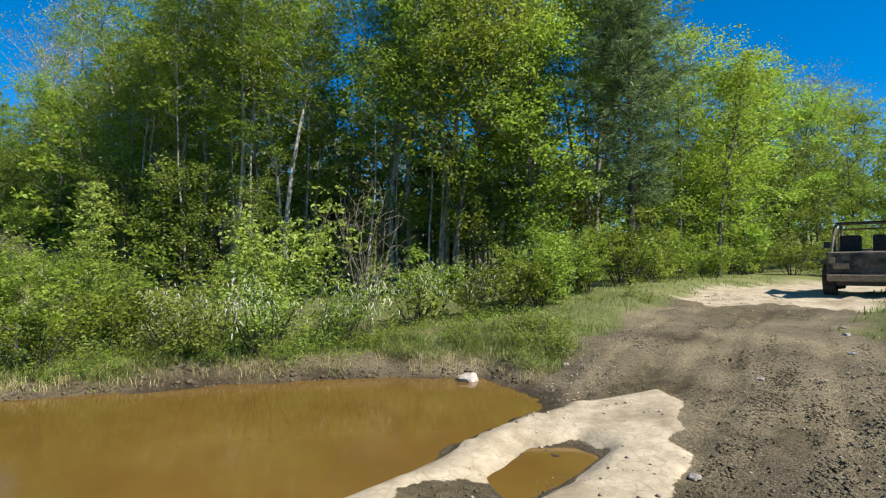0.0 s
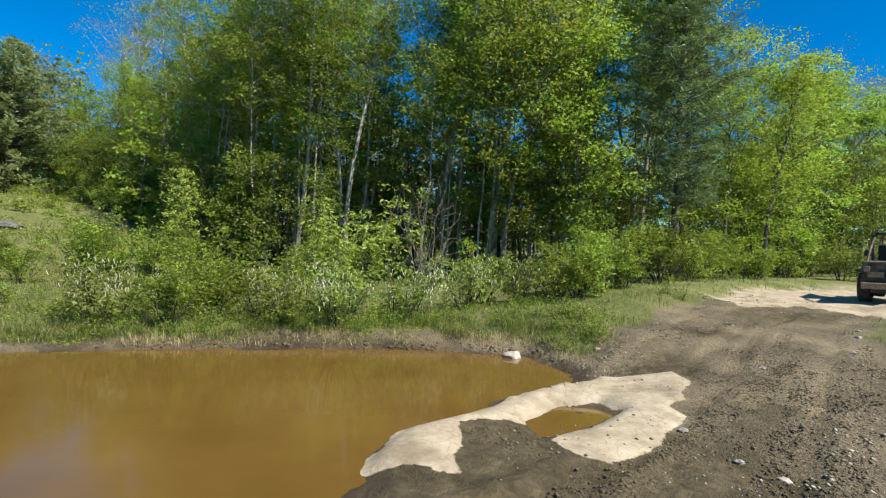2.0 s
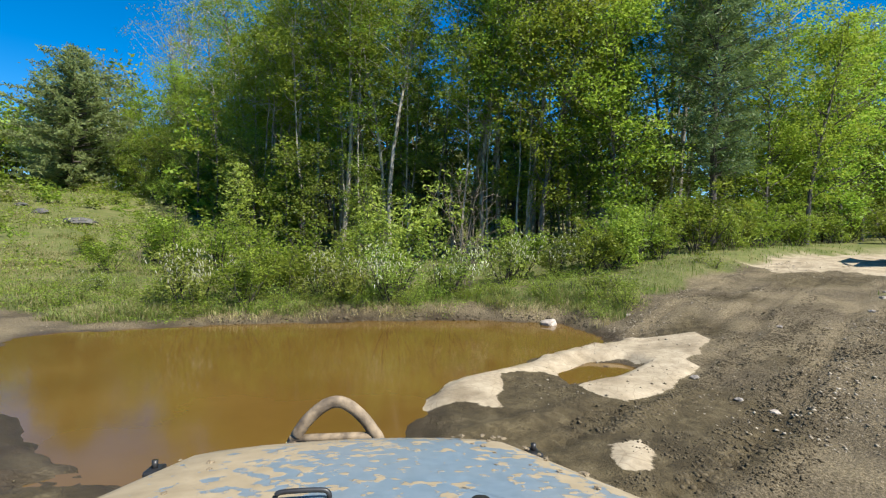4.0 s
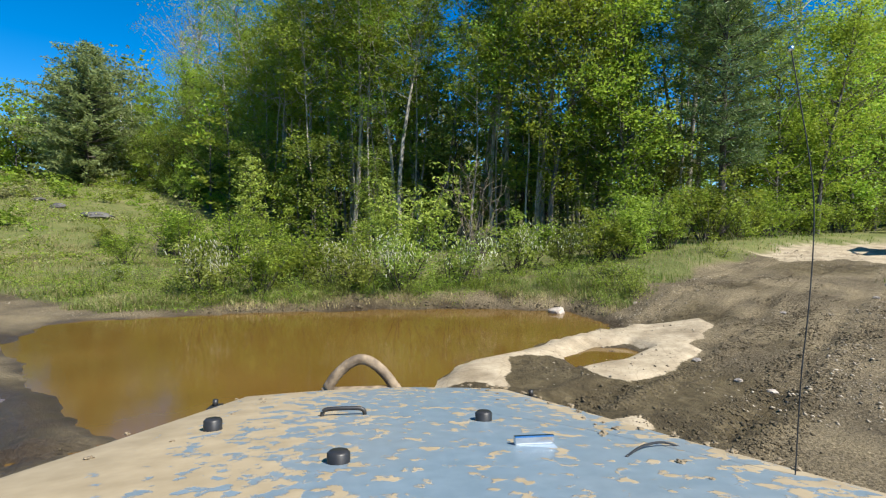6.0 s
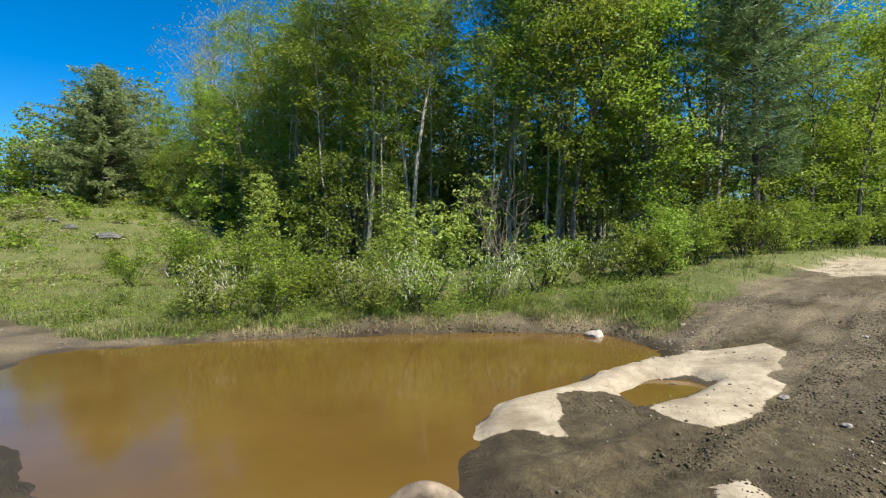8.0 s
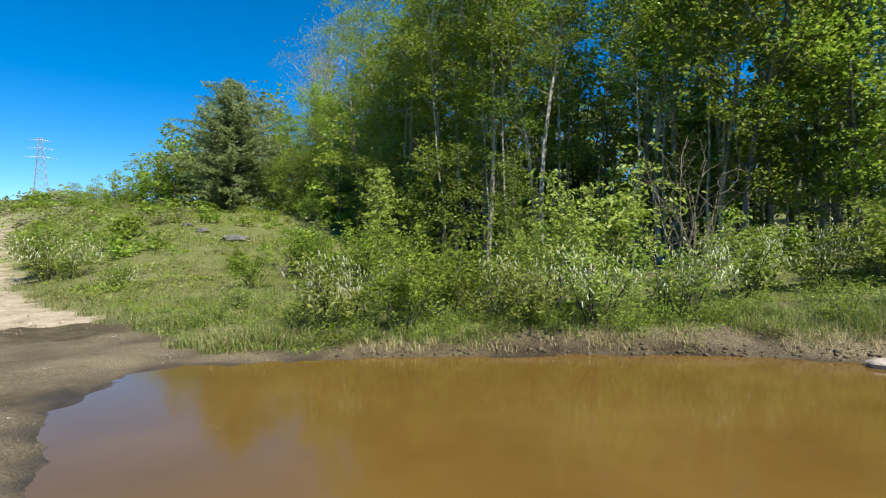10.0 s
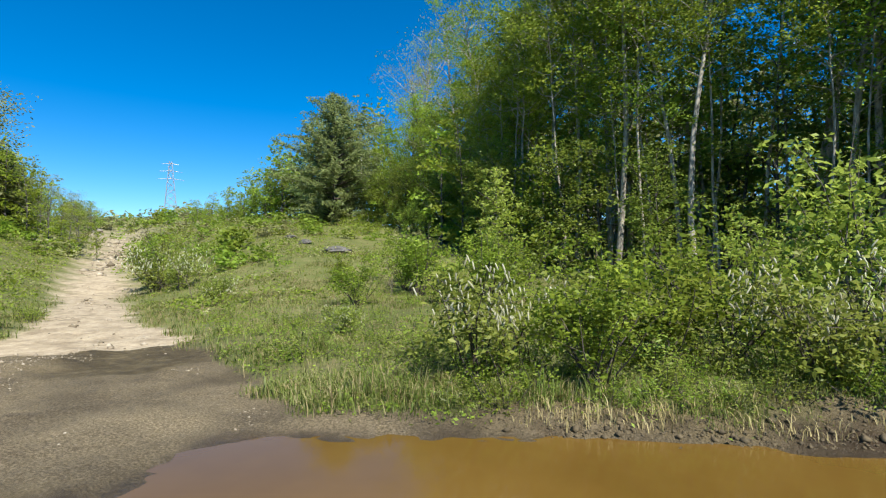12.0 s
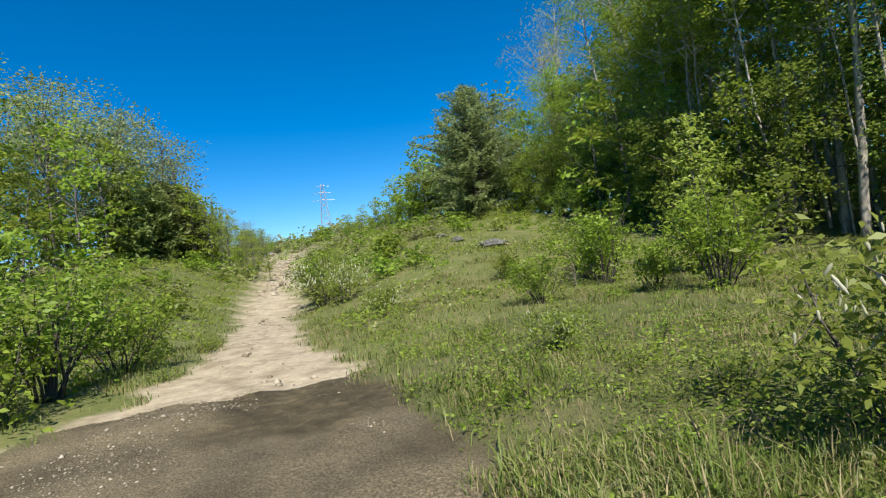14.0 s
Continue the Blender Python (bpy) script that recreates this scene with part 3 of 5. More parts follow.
def put_tree(k, x, y, scale=1.0, turn=None, tilt=0.0, lift=0.0, _first={}):
    name, meshes, mats, label, category, group = KINDS[k]
    m = stand(x, y, scale, rng.uniform(0, 360) if turn is None else turn, tilt, lift)
    if k not in _first:
        names = ("stem_clump", "foliage", "blossom")
        if meshes[0].name.startswith("trunk"):
            names, mats = ("trunk", "branchwork", "crown"), (mats[0], mats[0], mats[1])
        _first[k] = plant(name, meshes, mats, m, label, category, group, names)
        return _first[k]
    ob = copy_thing(_first[k], m)
    ob.matrix_world = m
    return ob


WOODS = "trees of the roadside wood"
asp = [kind_of_tree("aspen_tree", broadleaf(100 + i, h, bare, w, 30, 7000, 0.16, tuft=15, spread_=0.26, girth=0.0085), (BARK_PALE, LEAF_ASPEN), "slender pale-barked aspen with fresh green leaves", "tree", WOODS) for i, (h, bare, w) in enumerate([(17, 0.38, 2.6), (19, 0.46, 2.7), (16, 0.32, 2.5), (18, 0.50, 2.4)])]
map_ = [kind_of_tree("maple_tree", broadleaf(120 + i, h, bare, w, 36, 9500, 0.17, tuft=14, spread_=0.26), (BARK_GREY, LEAF_MAPLE), "young maple in bright yellow-green spring leaf", "tree", WOODS) for i, (h, bare, w) in enumerate([(10, 0.10, 2.3), (12, 0.15, 2.6)])]
low = [kind_of_tree("understory_tree", broadleaf(140 + i, h, 0.08, w, 24, 4300, 0.18, tuft=13, spread_=0.26), (BARK_DARK, LEAF_WOOD), "leafy young tree under the taller wood", "tree", WOODS) for i, (h, w) in enumerate([(7, 2.0), (8.5, 2.2), (5.5, 1.8)])]
back = [kind_of_tree("wood_tree", broadleaf(160 + i, h, 0.08, 3.0, 20, 900, 0.52, spread_=0.5, fine=False), (BARK_GREY, LEAF_WOOD), "green broadleaf tree deep in the wood", "tree", "trees deep in the wood") for i, h in enumerate([17, 20, 15])]
bud = [kind_of_tree("budding_tree", broadleaf(180 + i, h, 0.22, 4.2, 44, 4300, 0.18, spread_=0.5, rise=1.0), (BARK_PALE, LEAF_BUD), "tall pale tree with bare twigs just in bud", "tree", "trees just in bud") for i, h in enumerate([20, 16])]
mfar = [kind_of_tree("clearing_maple", broadleaf(130 + i, h, 0.05, 2.6, 22, 760, 0.48, spread_=0.42, fine=False), (BARK_GREY, LEAF_MAPLE if i else LEAF_ASPEN), "young broadleaf tree at the clearing's edge", "tree", "trees at the clearing's edge") for i, h in enumerate([9, 11])]
small_fir = kind_of_tree("small_fir", conifer(203, 7.0, 2.2, 16, 1500, 0.55, 0.02, 0.28), (BARK_DARK, NEEDLE), "small dark fir at the edge of the far wood", "tree", "conifers")
pine = kind_of_tree("white_pine", conifer(200, 14.5, 3.1, 22, 24000, 0.26, 0.22, 0.17), (BARK_DARK, NEEDLE_DARK), "dark green white pine with layered limbs", "tree", "conifers")
spruce = kind_of_tree("spruce_tree", conifer(201, 15.0, 6.6, 30, 20000, 0.42, 0.03, 0.28), (BARK_DARK, NEEDLE_PALE), "feathery pale green conifer at the clearing's edge", "tree", "conifers")
sapling = kind_of_tree("young_larch", conifer(205, 6.6, 1.2, 13, 3000, 0.21, 0.04, 0.42), (BARK_GREY, LEAF_LIGHT), "young conical larch in bright light green", "tree", "conifers")
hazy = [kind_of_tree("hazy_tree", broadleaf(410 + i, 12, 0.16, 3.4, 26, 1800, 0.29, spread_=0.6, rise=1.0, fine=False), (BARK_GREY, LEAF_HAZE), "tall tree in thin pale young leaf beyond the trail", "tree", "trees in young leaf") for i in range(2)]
bush = [kind_of_tree("green_shrub", shrub(300 + i, h, w, 13, 2000, 0.10, twigs=4), (BARK_DARK, LEAF_SHRUB), "bright green leafy shrub in the rough grass", "shrub", "green shrubs") for i, (h, w) in enumerate([(1.7, 1.5), (2.2, 1.7), (1.3, 1.4)])]
cherry = [kind_of_tree("flowering_shrub", shrub(320 + i, h, w, 13, 1900, 0.085, 0.45, 0.2, fl, twigs=4), (BARK_DARK, LEAF_CHERRY, PETAL), "wild cherry shrub with hanging white flower spikes", "shrub", "flowering shrubs") for i, (h, w, fl) in enumerate([(1.55, 1.2, 190), (1.4, 1.1, 150), (1.1, 1.0, 80)])]
light = kind_of_tree("light_green_shrub", shrub(340, 3.4, 1.75, 13, 3400, 0.145, 0.42, 0.5), (BARK_GREY, LEAF_LIGHT), "tall shrub with drooping light green leaves", "shrub", "tall shrubs")
far_k = [kind_of_tree("hillside_tree", broadleaf(400 + i, 12, 0.1, 3.2, 14, 620, 0.70, spread_=0.7, fine=False), (BARK_GREY, LEAF_ASPEN if i else LEAF_BUD), "distant green tree on the hillside", "tree", "trees on the hillside") for i in range(2)]

# the tall wood behind the puddle
for k, x, y, sc, tl in [(asp[0], -7.6, 29.5, 1.05, 0), (asp[1], -10.8, 29, 1.0, 0), (asp[3], -12.2, 31, 1.0, 0), (asp[2], 2.8, 24.8, 0.95, 0), (asp[1], 0.3, 26, 1.0, 0), (asp[3], -3.2, 27, 1.05, 0), (asp[0], -14.6, 34, 1.0, 0), (asp[2], -18.2, 33, 1.05, 0), (asp[3], -21.5, 35.5, 1.0, 0), (asp[1], 5.0, 25.5, 0.9, 0), (map_[1], 0.6, 21.5, 1.0, 0), (map_[0], 3.8, 21.0, 1.0, 0)]:
    put_tree(k, x, y, sc, None, tl)
put_tree(pine, 7.6, 20.4, 1.0)
for x, y, k, sc in [(15.2, 25.6, 0, 1.0), (12.4, 23.0, 1, 0.85), (18, 29, 1, 1.0), (10.5, 22.5, 0, 0.8)]:
    put_tree(map_[k], x, y, sc)
EDGE = [(24, 36), (16, 28), (10, 23.5), (4, 22), (-3, 22), (-10, 24.5), (-17, 28), (-23, 34), (-31, 41), (-45, 50), (-70, 66), (-110, 88)]


def along_edge(s):
    for (ax, ay), (bx, by) in zip(EDGE, EDGE[1:]):
        n = math.hypot(bx - ax, by - ay)
        ux, uy = (bx - ax) / n, (by - ay) / n
        if s <= n:
            return ax + ux * s, ay + uy * s, uy, -ux
        s -= n
    return bx, by, uy, -ux


def behind(s, depth):
    x, y, px, py = along_edge(s)
    return x + px * depth, y + py * depth


for i in range(30):
    x, y = behind(17 + i * 1.62 + rng.uniform(-0.7, 0.7), rng.uniform(0.5, 7.0))
    put_tree(rng.choice(asp), x, y, rng.uniform(0.85, 1.1))
pole = [kind_of_tree("pole_tree", broadleaf(190 + i, h, 0.55, 1.7, 18, 2500, 0.16, tuft=13, spread_=0.26, girth=0.0052), (BARK_PALE, LEAF_MAPLE), "thin pale pole of a tree with a small high crown", "tree", WOODS) for i, h in enumerate([13, 15, 11])]
for i in range(42):
    x, y = behind(13 + i * 1.12 + rng.uniform(-0.5, 0.5), rng.uniform(0.2, 4.5))
    put_tree(rng.choice(pole), x, y, rng.uniform(0.8, 1.1), None, rng.uniform(-4, 4))
for i in range(34):
    put_tree(rng.choice(far_k), -34 + 1.9 * i + rng.uniform(-1, 1), 46 + rng.uniform(0, 10), rng.uniform(0.75, 1.0))
for i in range(26):
    x, y = behind(6 + i * 2.2 + rng.uniform(-0.8, 0.8), rng.uniform(-1.0, 4.0))
    put_tree(rng.choice(low), x, y, rng.uniform(0.5, 1.0))
for i in range(34):
    x, y = behind(22 + i * 1.05, rng.uniform(6, 13))
    k, sc, tn = rng.choice(back), rng.uniform(0.5, 0.78), rng.uniform(0, 360)
    if i % 5 < 3:
        put_tree(k, x, y, sc, tn)
for i in range(84):
    x, y = behind(0.95 * i, rng.uniform(4, 16))
    put_tree(rng.choice(back), x, y, rng.uniform(0.32, 0.58))
for x, y, k, sc in [(24, 34, 0, 0.64), (27.5, 36, 1, 0.72), (22, 34.5, 1, 0.7)]:
    put_tree(bud[k], x, y, sc)
for i in range(14):
    put_tree(rng.choice(mfar), 20 + rng.uniform(0, 24), 40 + rng.uniform(0, 12), rng.uniform(0.7, 0.95))

# the clearing's far corner
put_tree(spruce, -46.5, 44.0, 1.0)
put_tree(spruce, -49.5, 46.5, 0.8)
put_tree(bud[0], -51.0, 65.0, 1.4)
put_tree(bud[1], -45.0, 60.0, 1.35)
for x, y, k, sc in [(-40, 48, 1, 0.95), (-36, 45, 0, 1.0), (-33, 44, 1, 1.0), (-42, 53, 1, 1.2), (-37, 50, 1, 1.2), (-30, 42, 0, 0.9), (-45, 50, 0, 0.9), (-51, 50, 0, 0.9)]:
    put_tree(map_[k], x, y, sc)
for i in range(64):
    f = i / 63
    x, y = -52 - 26 * f + rng.uniform(-1.5, 1.5), 50.5 - 5 * f + rng.uniform(0, 9)
    tall = 14.5 - 11.5 * f ** 0.9
    put_tree(rng.choice(mfar), x, y, tall / 10.0 * rng.uniform(0.75, 1.05))
for i in range(36):
    x, y = behind(rng.uniform(58, 80), rng.uniform(2, 14))
    put_tree(rng.choice(back + mfar), x, y, rng.uniform(0.6, 0.85))

for x, y, k, sc in [(-33, 40, 0, 0.8), (-37, 42.5, 2, 0.9), (-40.5, 45, 0, 0.75), (-43, 47.5, 2, 0.9), (-29.5, 38, 1, 0.7), (-26.5, 36, 2, 0.9), (-38, 45, 1, 0.8), (-51.5, 47, 2, 0.8), (-54.5, 48.5, 0, 0.6)]:
    put_tree(low[k], x, y, sc)

for i in range(30):
    x, y = behind(44 + i * 1.2, rng.uniform(-1.5, 3.5))
    put_tree(rng.choice(mfar), x, y, rng.uniform(0.45, 0.8))

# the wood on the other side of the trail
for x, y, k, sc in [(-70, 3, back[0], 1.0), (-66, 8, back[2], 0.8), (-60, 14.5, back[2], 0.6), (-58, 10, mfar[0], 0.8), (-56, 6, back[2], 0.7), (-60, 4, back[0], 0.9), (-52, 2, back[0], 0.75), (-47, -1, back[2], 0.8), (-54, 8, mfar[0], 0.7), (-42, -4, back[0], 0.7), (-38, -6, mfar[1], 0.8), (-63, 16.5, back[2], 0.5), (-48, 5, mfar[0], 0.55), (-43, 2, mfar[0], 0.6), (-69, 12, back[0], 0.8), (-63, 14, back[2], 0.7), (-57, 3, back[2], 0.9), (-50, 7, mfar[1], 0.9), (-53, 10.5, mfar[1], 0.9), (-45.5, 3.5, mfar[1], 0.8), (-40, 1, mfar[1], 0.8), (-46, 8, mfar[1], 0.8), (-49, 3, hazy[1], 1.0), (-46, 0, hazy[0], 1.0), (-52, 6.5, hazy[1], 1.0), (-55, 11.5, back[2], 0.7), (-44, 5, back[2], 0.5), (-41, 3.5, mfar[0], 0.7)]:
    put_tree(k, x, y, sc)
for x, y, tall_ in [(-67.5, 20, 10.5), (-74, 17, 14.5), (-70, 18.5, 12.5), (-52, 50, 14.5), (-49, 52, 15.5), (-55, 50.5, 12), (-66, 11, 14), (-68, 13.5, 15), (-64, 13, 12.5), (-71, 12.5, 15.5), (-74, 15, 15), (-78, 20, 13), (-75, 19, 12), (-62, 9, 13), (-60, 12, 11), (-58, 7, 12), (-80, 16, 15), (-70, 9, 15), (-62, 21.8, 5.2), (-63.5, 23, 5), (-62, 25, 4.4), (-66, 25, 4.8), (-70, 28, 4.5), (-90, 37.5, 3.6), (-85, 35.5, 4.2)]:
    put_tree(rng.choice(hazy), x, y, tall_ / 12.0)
for x, y, sc in [(-66.5, 19, 1.1), (-65.4, 20.2, 1.0), (-68, 18, 1.2), (-69.5, 20, 1.15)]:
    put_tree(small_fir, x, y, sc)
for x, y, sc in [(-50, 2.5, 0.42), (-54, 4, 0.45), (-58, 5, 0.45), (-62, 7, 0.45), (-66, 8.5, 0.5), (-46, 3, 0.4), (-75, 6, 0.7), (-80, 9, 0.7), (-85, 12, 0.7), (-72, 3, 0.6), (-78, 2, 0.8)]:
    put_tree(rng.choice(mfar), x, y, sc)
g_far = random.Random(33)
for i in range(26):
    f = g_far.uniform(0, 1)
    put_tree(g_far.choice(mfar), -76 - 34 * f, 31.5 + 16.5 * f - g_far.uniform(0, 5), g_far.uniform(0.22, 0.40))
for i in range(22):
    f = rng.uniform(0, 1)
    put_tree(rng.choice(mfar), -68 - 24 * f + rng.uniform(-1, 1), 48.5 + 5 * f + rng.uniform(-1, 2), rng.uniform(0.2, 0.36))
for i in range(24):
    x, y = behind(rng.uniform(40, 80), rng.uniform(13, 26))
    put_tree(rng.choice(far_k), x, y, rng.uniform(0.4, 0.65))
for x, y, sc in [(-57, 19.2, 0.42), (-55.5, 20.2, 0.36), (-54, 21.2, 0.3), (-52.5, 22.6, 0.26), (-58.5, 18.2, 0.5), (-63, 20.5, 0.5), (-67, 22.5, 0.45), (-72, 25, 0.4)]:
    put_tree(rng.choice(mfar), x, y, sc * 1.3)
for x, y, sc in [(-60.5, 18.2, 0.9), (-62, 17, 1.05), (-64, 19.5, 0.95), (-57, 14.5, 1.0), (-59, 16, 0.95), (-54.5, 12, 0.95)]:
    put_tree(small_fir, x, y, sc)
for i in range(34):
    f = rng.uniform(0, 1)
    put_tree(rng.choice(far_k), -68 - 50 * f + rng.uniform(-3, 3), 22 + 20 * f - rng.uniform(0, 8), rng.uniform(0.35, 0.55) * (1.15 - 0.5 * f))

for i in range(26):
    a = rng.uniform(0.15, math.pi - 0.2)
    put_tree(rng.choice(far_k), 38 * math.cos(-a) * rng.uniform(1, 1.4), -8 + 30 * math.sin(-a) * rng.uniform(0.9, 1.5), rng.uniform(0.8, 1.1))
for x, y, k, sc in [(13, 25.5, low[0], 0.8), (15, 26.8, low[1], 0.8), (17, 28.2, low[0], 0.9), (19.5, 29, low[1], 0.8), (22, 30, low[0], 0.9), (25, 31, low[1], 0.8), (28, 31.5, low[0], 0.9), (31, 32, low[1], 0.8), (20, 38, back[0], 0.5), (23, 39, back[1], 0.42), (26, 40, back[0], 0.5), (29, 41, back[1], 0.42), (32, 42, back[0], 0.5), (36, 42, back[1], 0.45), (18, 36, back[0], 0.45), (18.5, 31, map_[0], 0.9), (21, 31.5, map_[1], 0.85), (24, 32, map_[0], 0.95), (27, 33, map_[1], 0.9), (30, 33, map_[0], 0.9), (20, 35, bud[1], 0.75), (23, 37, bud[0], 0.65), (26, 36, bud[1], 0.7), (30, 38, bud[0], 0.62), (34, 36, map_[1], 1.0), (38, 37, bud[1], 0.8), (33, 33, map_[0], 0.8), (42, 36, map_[1], 1.0)]:
    put_tree(k, x, y, sc)
for i in range(14):
    put_tree(rng.choice(bush), 13 + i * 1.3, 22.5 + 0.25 * i + rng.uniform(0, 3), rng.uniform(0.9, 1.4))

# shrubs by the puddle and in the clearing
for x, y, k, sc in [(-3.0, 8.9, 0, 1.0), (-1.8, 9.6, 1, 1.0), (-4.0, 8.6, 1, 0.9), (-7.35, 7.55, 0, 1.0), (-0.6, 11.8, 0, 1.05), (0.9, 12.2, 1, 1.0), (-11.2, 9.2, 2, 0.6), (-30, 15.8, 0, 1.6), (-27.4, 15.6, 1, 1.4), (-33, 17.6, 0, 1.6), (-20, 12.5, 2, 1.0)]:
    put_tree(cherry[k], x, y, sc)
for x, y, k, sc in [(-5.6, 8.7, 2, 0.9), (-5.0, 9.6, 0, 0.95), (-28, 35.5, 1, 1.2), (-29.5, 37, 1, 1.3), (-31, 38, 0, 1.5), (-32.5, 39.5, 1, 1.3), (-34, 41, 1, 1.3), (-35.5, 42.5, 0, 1.5), (-37, 44, 1, 1.4), (-39, 45.5, 1, 1.4), (-41, 47, 1, 1.4), (-6.9, 9.7, 2, 0.8), (-16.8, 18.6, 1, 1.1), (-13.5, 20.5, 0, 1.2), (2.6, 13.2, 0, 1.0), (4.2, 15.6, 1, 0.9), (5.6, 18.6, 1, 1.0), (7.4, 17.9, 0, 1.0), (9.4, 20.4, 2, 1.2), (-5.9, 14.5, 1, 0.9), (-11.5, 17.5, 1, 1.2), (-31.5, 17.2, 1, 1.5), (-36, 19.5, 1, 1.4), (11.5, 22, 2, 1.1)]:
    put_tree(bush[k], x, y, sc)
edge_bush = [kind_of_tree("edge_shrub", shrub(350 + i, h, w, 14, 2700, 0.11, twigs=4, tuft=10), (BARK_DARK, LEAF_EDGE), "yellow-green shrub crowding the wood's edge", "shrub", "shrubs at the wood's edge") for i, (h, w) in enumerate([(2.0, 1.5), (2.6, 1.7)])]
for x, y, k, sc in [(1.7, 11.9, 0, 0.75), (2.5, 12.7, 0, 0.9), (3.2, 13.9, 1, 0.85), (4.3, 14.9, 0, 0.7), (6.0, 17.0, 0, 1.2), (6.7, 18.6, 1, 0.9), (8.3, 19.6, 0, 0.75), (-0.2, 13.0, 0, 0.85), (9.8, 21.4, 1, 0.9), (-6.6, 10.2, 0, 0.75), (-14.8, 13.6, 0, 0.7), (-15.4, 17.4, 1, 1.0), (-12.6, 14.9, 0, 0.7), (-11.1, 14.6, 1, 0.9), (-16.9, 19.6, 1, 0.9), (-6.0, 7.7, 0, 0.62), (-19.5, 17.5, 0, 0.55)]:
    put_tree(edge_bush[k], x, y, sc)
for x, y, sc in [(-3.35, 10.7, 0.88), (-4.3, 12.6, 0.6)]:
    put_tree(light, x, y, sc)
for x, y, k, sc in [(-17.6, 4.2, 1, 1.3), (-16.6, 2.6, 1, 1.3), (-16.2, 3.4, 0, 1.1), (-19.5, 5.6, 0, 1.1), (-15.5, 1.6, 0, 0.9), (-22, 6.5, 1, 0.8), (-27, 7.0, 1, 0.9), (-24, 4.5, 1, 1.1), (-30, 6, 1, 1.2), (-20, 3.2, 2, 1.0)]:
    put_tree(bush[k], x, y, sc)
put_tree(sapling, -13.5, 19.7, 0.76)
brush = [kind_of_tree("low_brush", shrub(360 + i, 1.0, 1.3, 5, 270, 0.26, twigs=0), (BARK_DARK, LEAF_SHRUB if i else LEAF_BUD), "low scrubby brush on the clearing's slope", "shrub", "scrub on the slope") for i in range(3)]
for i in range(230):
    x, y = -15 - rng.uniform(0, 62), 8 + rng.uniform(0, 42)
    d = line_distance(np.array([x]), np.array([y]), TRAIL)[0][0]
    if d > 2.6 and y < 0.8 * -x + 12 and x < -25:
        put_tree(rng.choice(brush), x, y, rng.uniform(0.45, 1.25))
for i in range(44):
    put_tree(rng.choice(brush), -98 - rng.uniform(0, 24), 40 + rng.uniform(0, 34), rng.uniform(1.6, 3.0))
for i in range(52):
    x = -17 - rng.uniform(0, 75)
    y = -0.45 * x - 2 - rng.uniform(0, 14)
    d = line_distance(np.array([x]), np.array([y]), TRAIL)[0][0]
    if d > 2.4 and x < -30:
        put_tree(rng.choice(brush), x, y, rng.uniform(0.5, 1.3))


# ---------------------------------------------------------------- grass
def blades(seed, n, box, tall, keep, mat, name, label, wide=0.010):
    g = np.random.default_rng(seed)
    x, y = g.uniform(box[0], box[1], n), g.uniform(box[2], box[3], n)
    k = keep(x, y) > g.uniform(0, 1, n)
    x, y = x[k], y[k]
    z = height(x, y)
    n = len(x)
    h = tall * g.uniform(0.25, 1.2, n) ** 1.2 * (0.35 + 0.75 * (vnoise(x / 0.8, y / 0.8, 77) + 0.5) + 0.75 * (vnoise(x / 0.22, y / 0.22, 79) + 0.2)).clip(0.2, 2) * (0.34 + 0.16 * smooth(2.6, 1.0, area_distance(x, y, PUDDLE)))
    az = g.uniform(0, 2 * np.pi, n)
    lean = g.uniform(0.08, 1.25, n) * h
    dx, dy = np.cos(az), np.sin(az)
    w = wide * g.uniform(0.7, 1.5, n)
    p0 = np.stack([x - dy * w, y + dx * w, z - 0.03], 1)
    p1 = np.stack([x + dy * w, y - dx * w, z - 0.03], 1)
    q0 = np.stack([x + dx * lean * 0.4 - dy * w * 0.8, y + dy * lean * 0.4 + dx * w * 0.8, z + h * 0.6], 1)
    q1 = np.stack([x + dx * lean * 0.4 + dy * w * 0.8, y + dy * lean * 0.4 - dx * w * 0.8, z + h * 0.6], 1)
    r0 = np.stack([x + dx * lean - dy * w * 0.15, y + dy * lean + dx * w * 0.15, z + h * (1 - 0.2 * lean / h)], 1)
    r1 = np.stack([x + dx * lean + dy * w * 0.15, y + dy * lean - dx * w * 0.15, z + h * (1 - 0.2 * lean / h)], 1)
    v = np.stack([p0, p1, q1, q0, r1, r0], 1).reshape(-1, 3)
    i = np.arange(n)[:, None] * 6
    f = np.concatenate([i + [[0, 1, 2, 3]], i + [[3, 2, 4, 5]]])
    return tagged(part(name, from_np(name, v, f), mat), label, "grass", kind="stuff")


def turf_keep(x, y):
    return smooth(0.0, 0.4, np.minimum(mud_distance(x, y), area_distance(x, y, PUDDLE) - 0.35) + 0.5 * fbm(x, y, 0.9, 3, 51)) * (0.12 + 0.88 * smooth(-0.2, 0.25, fbm(x, y, 1.1, 3, 5)))


blades(1, 46000, (-13, 4, 4, 12), 0.22, turf_keep, GRASS, "tall_grass", "tall fresh grass on the bank above the puddle", 0.0032)
blades(8, 50000, (-11.5, -4.5, 4.2, 9.5), 0.20, turf_keep, GRASS, "fine_grass", "fine short grass at the head of the puddle", 0.0024)
def bank_keep(x, y):
    dp = area_distance(x, y, PUDDLE)
    return smooth(0.40, 0.80, dp + 0.25 * fbm(x, y, 0.6, 2, 57)) * smooth(2.2, 1.2, dp) * (mud_distance(x, y) > -0.12) * smooth(-0.12, 0.2, fbm(x, y, 0.7, 3, 59))


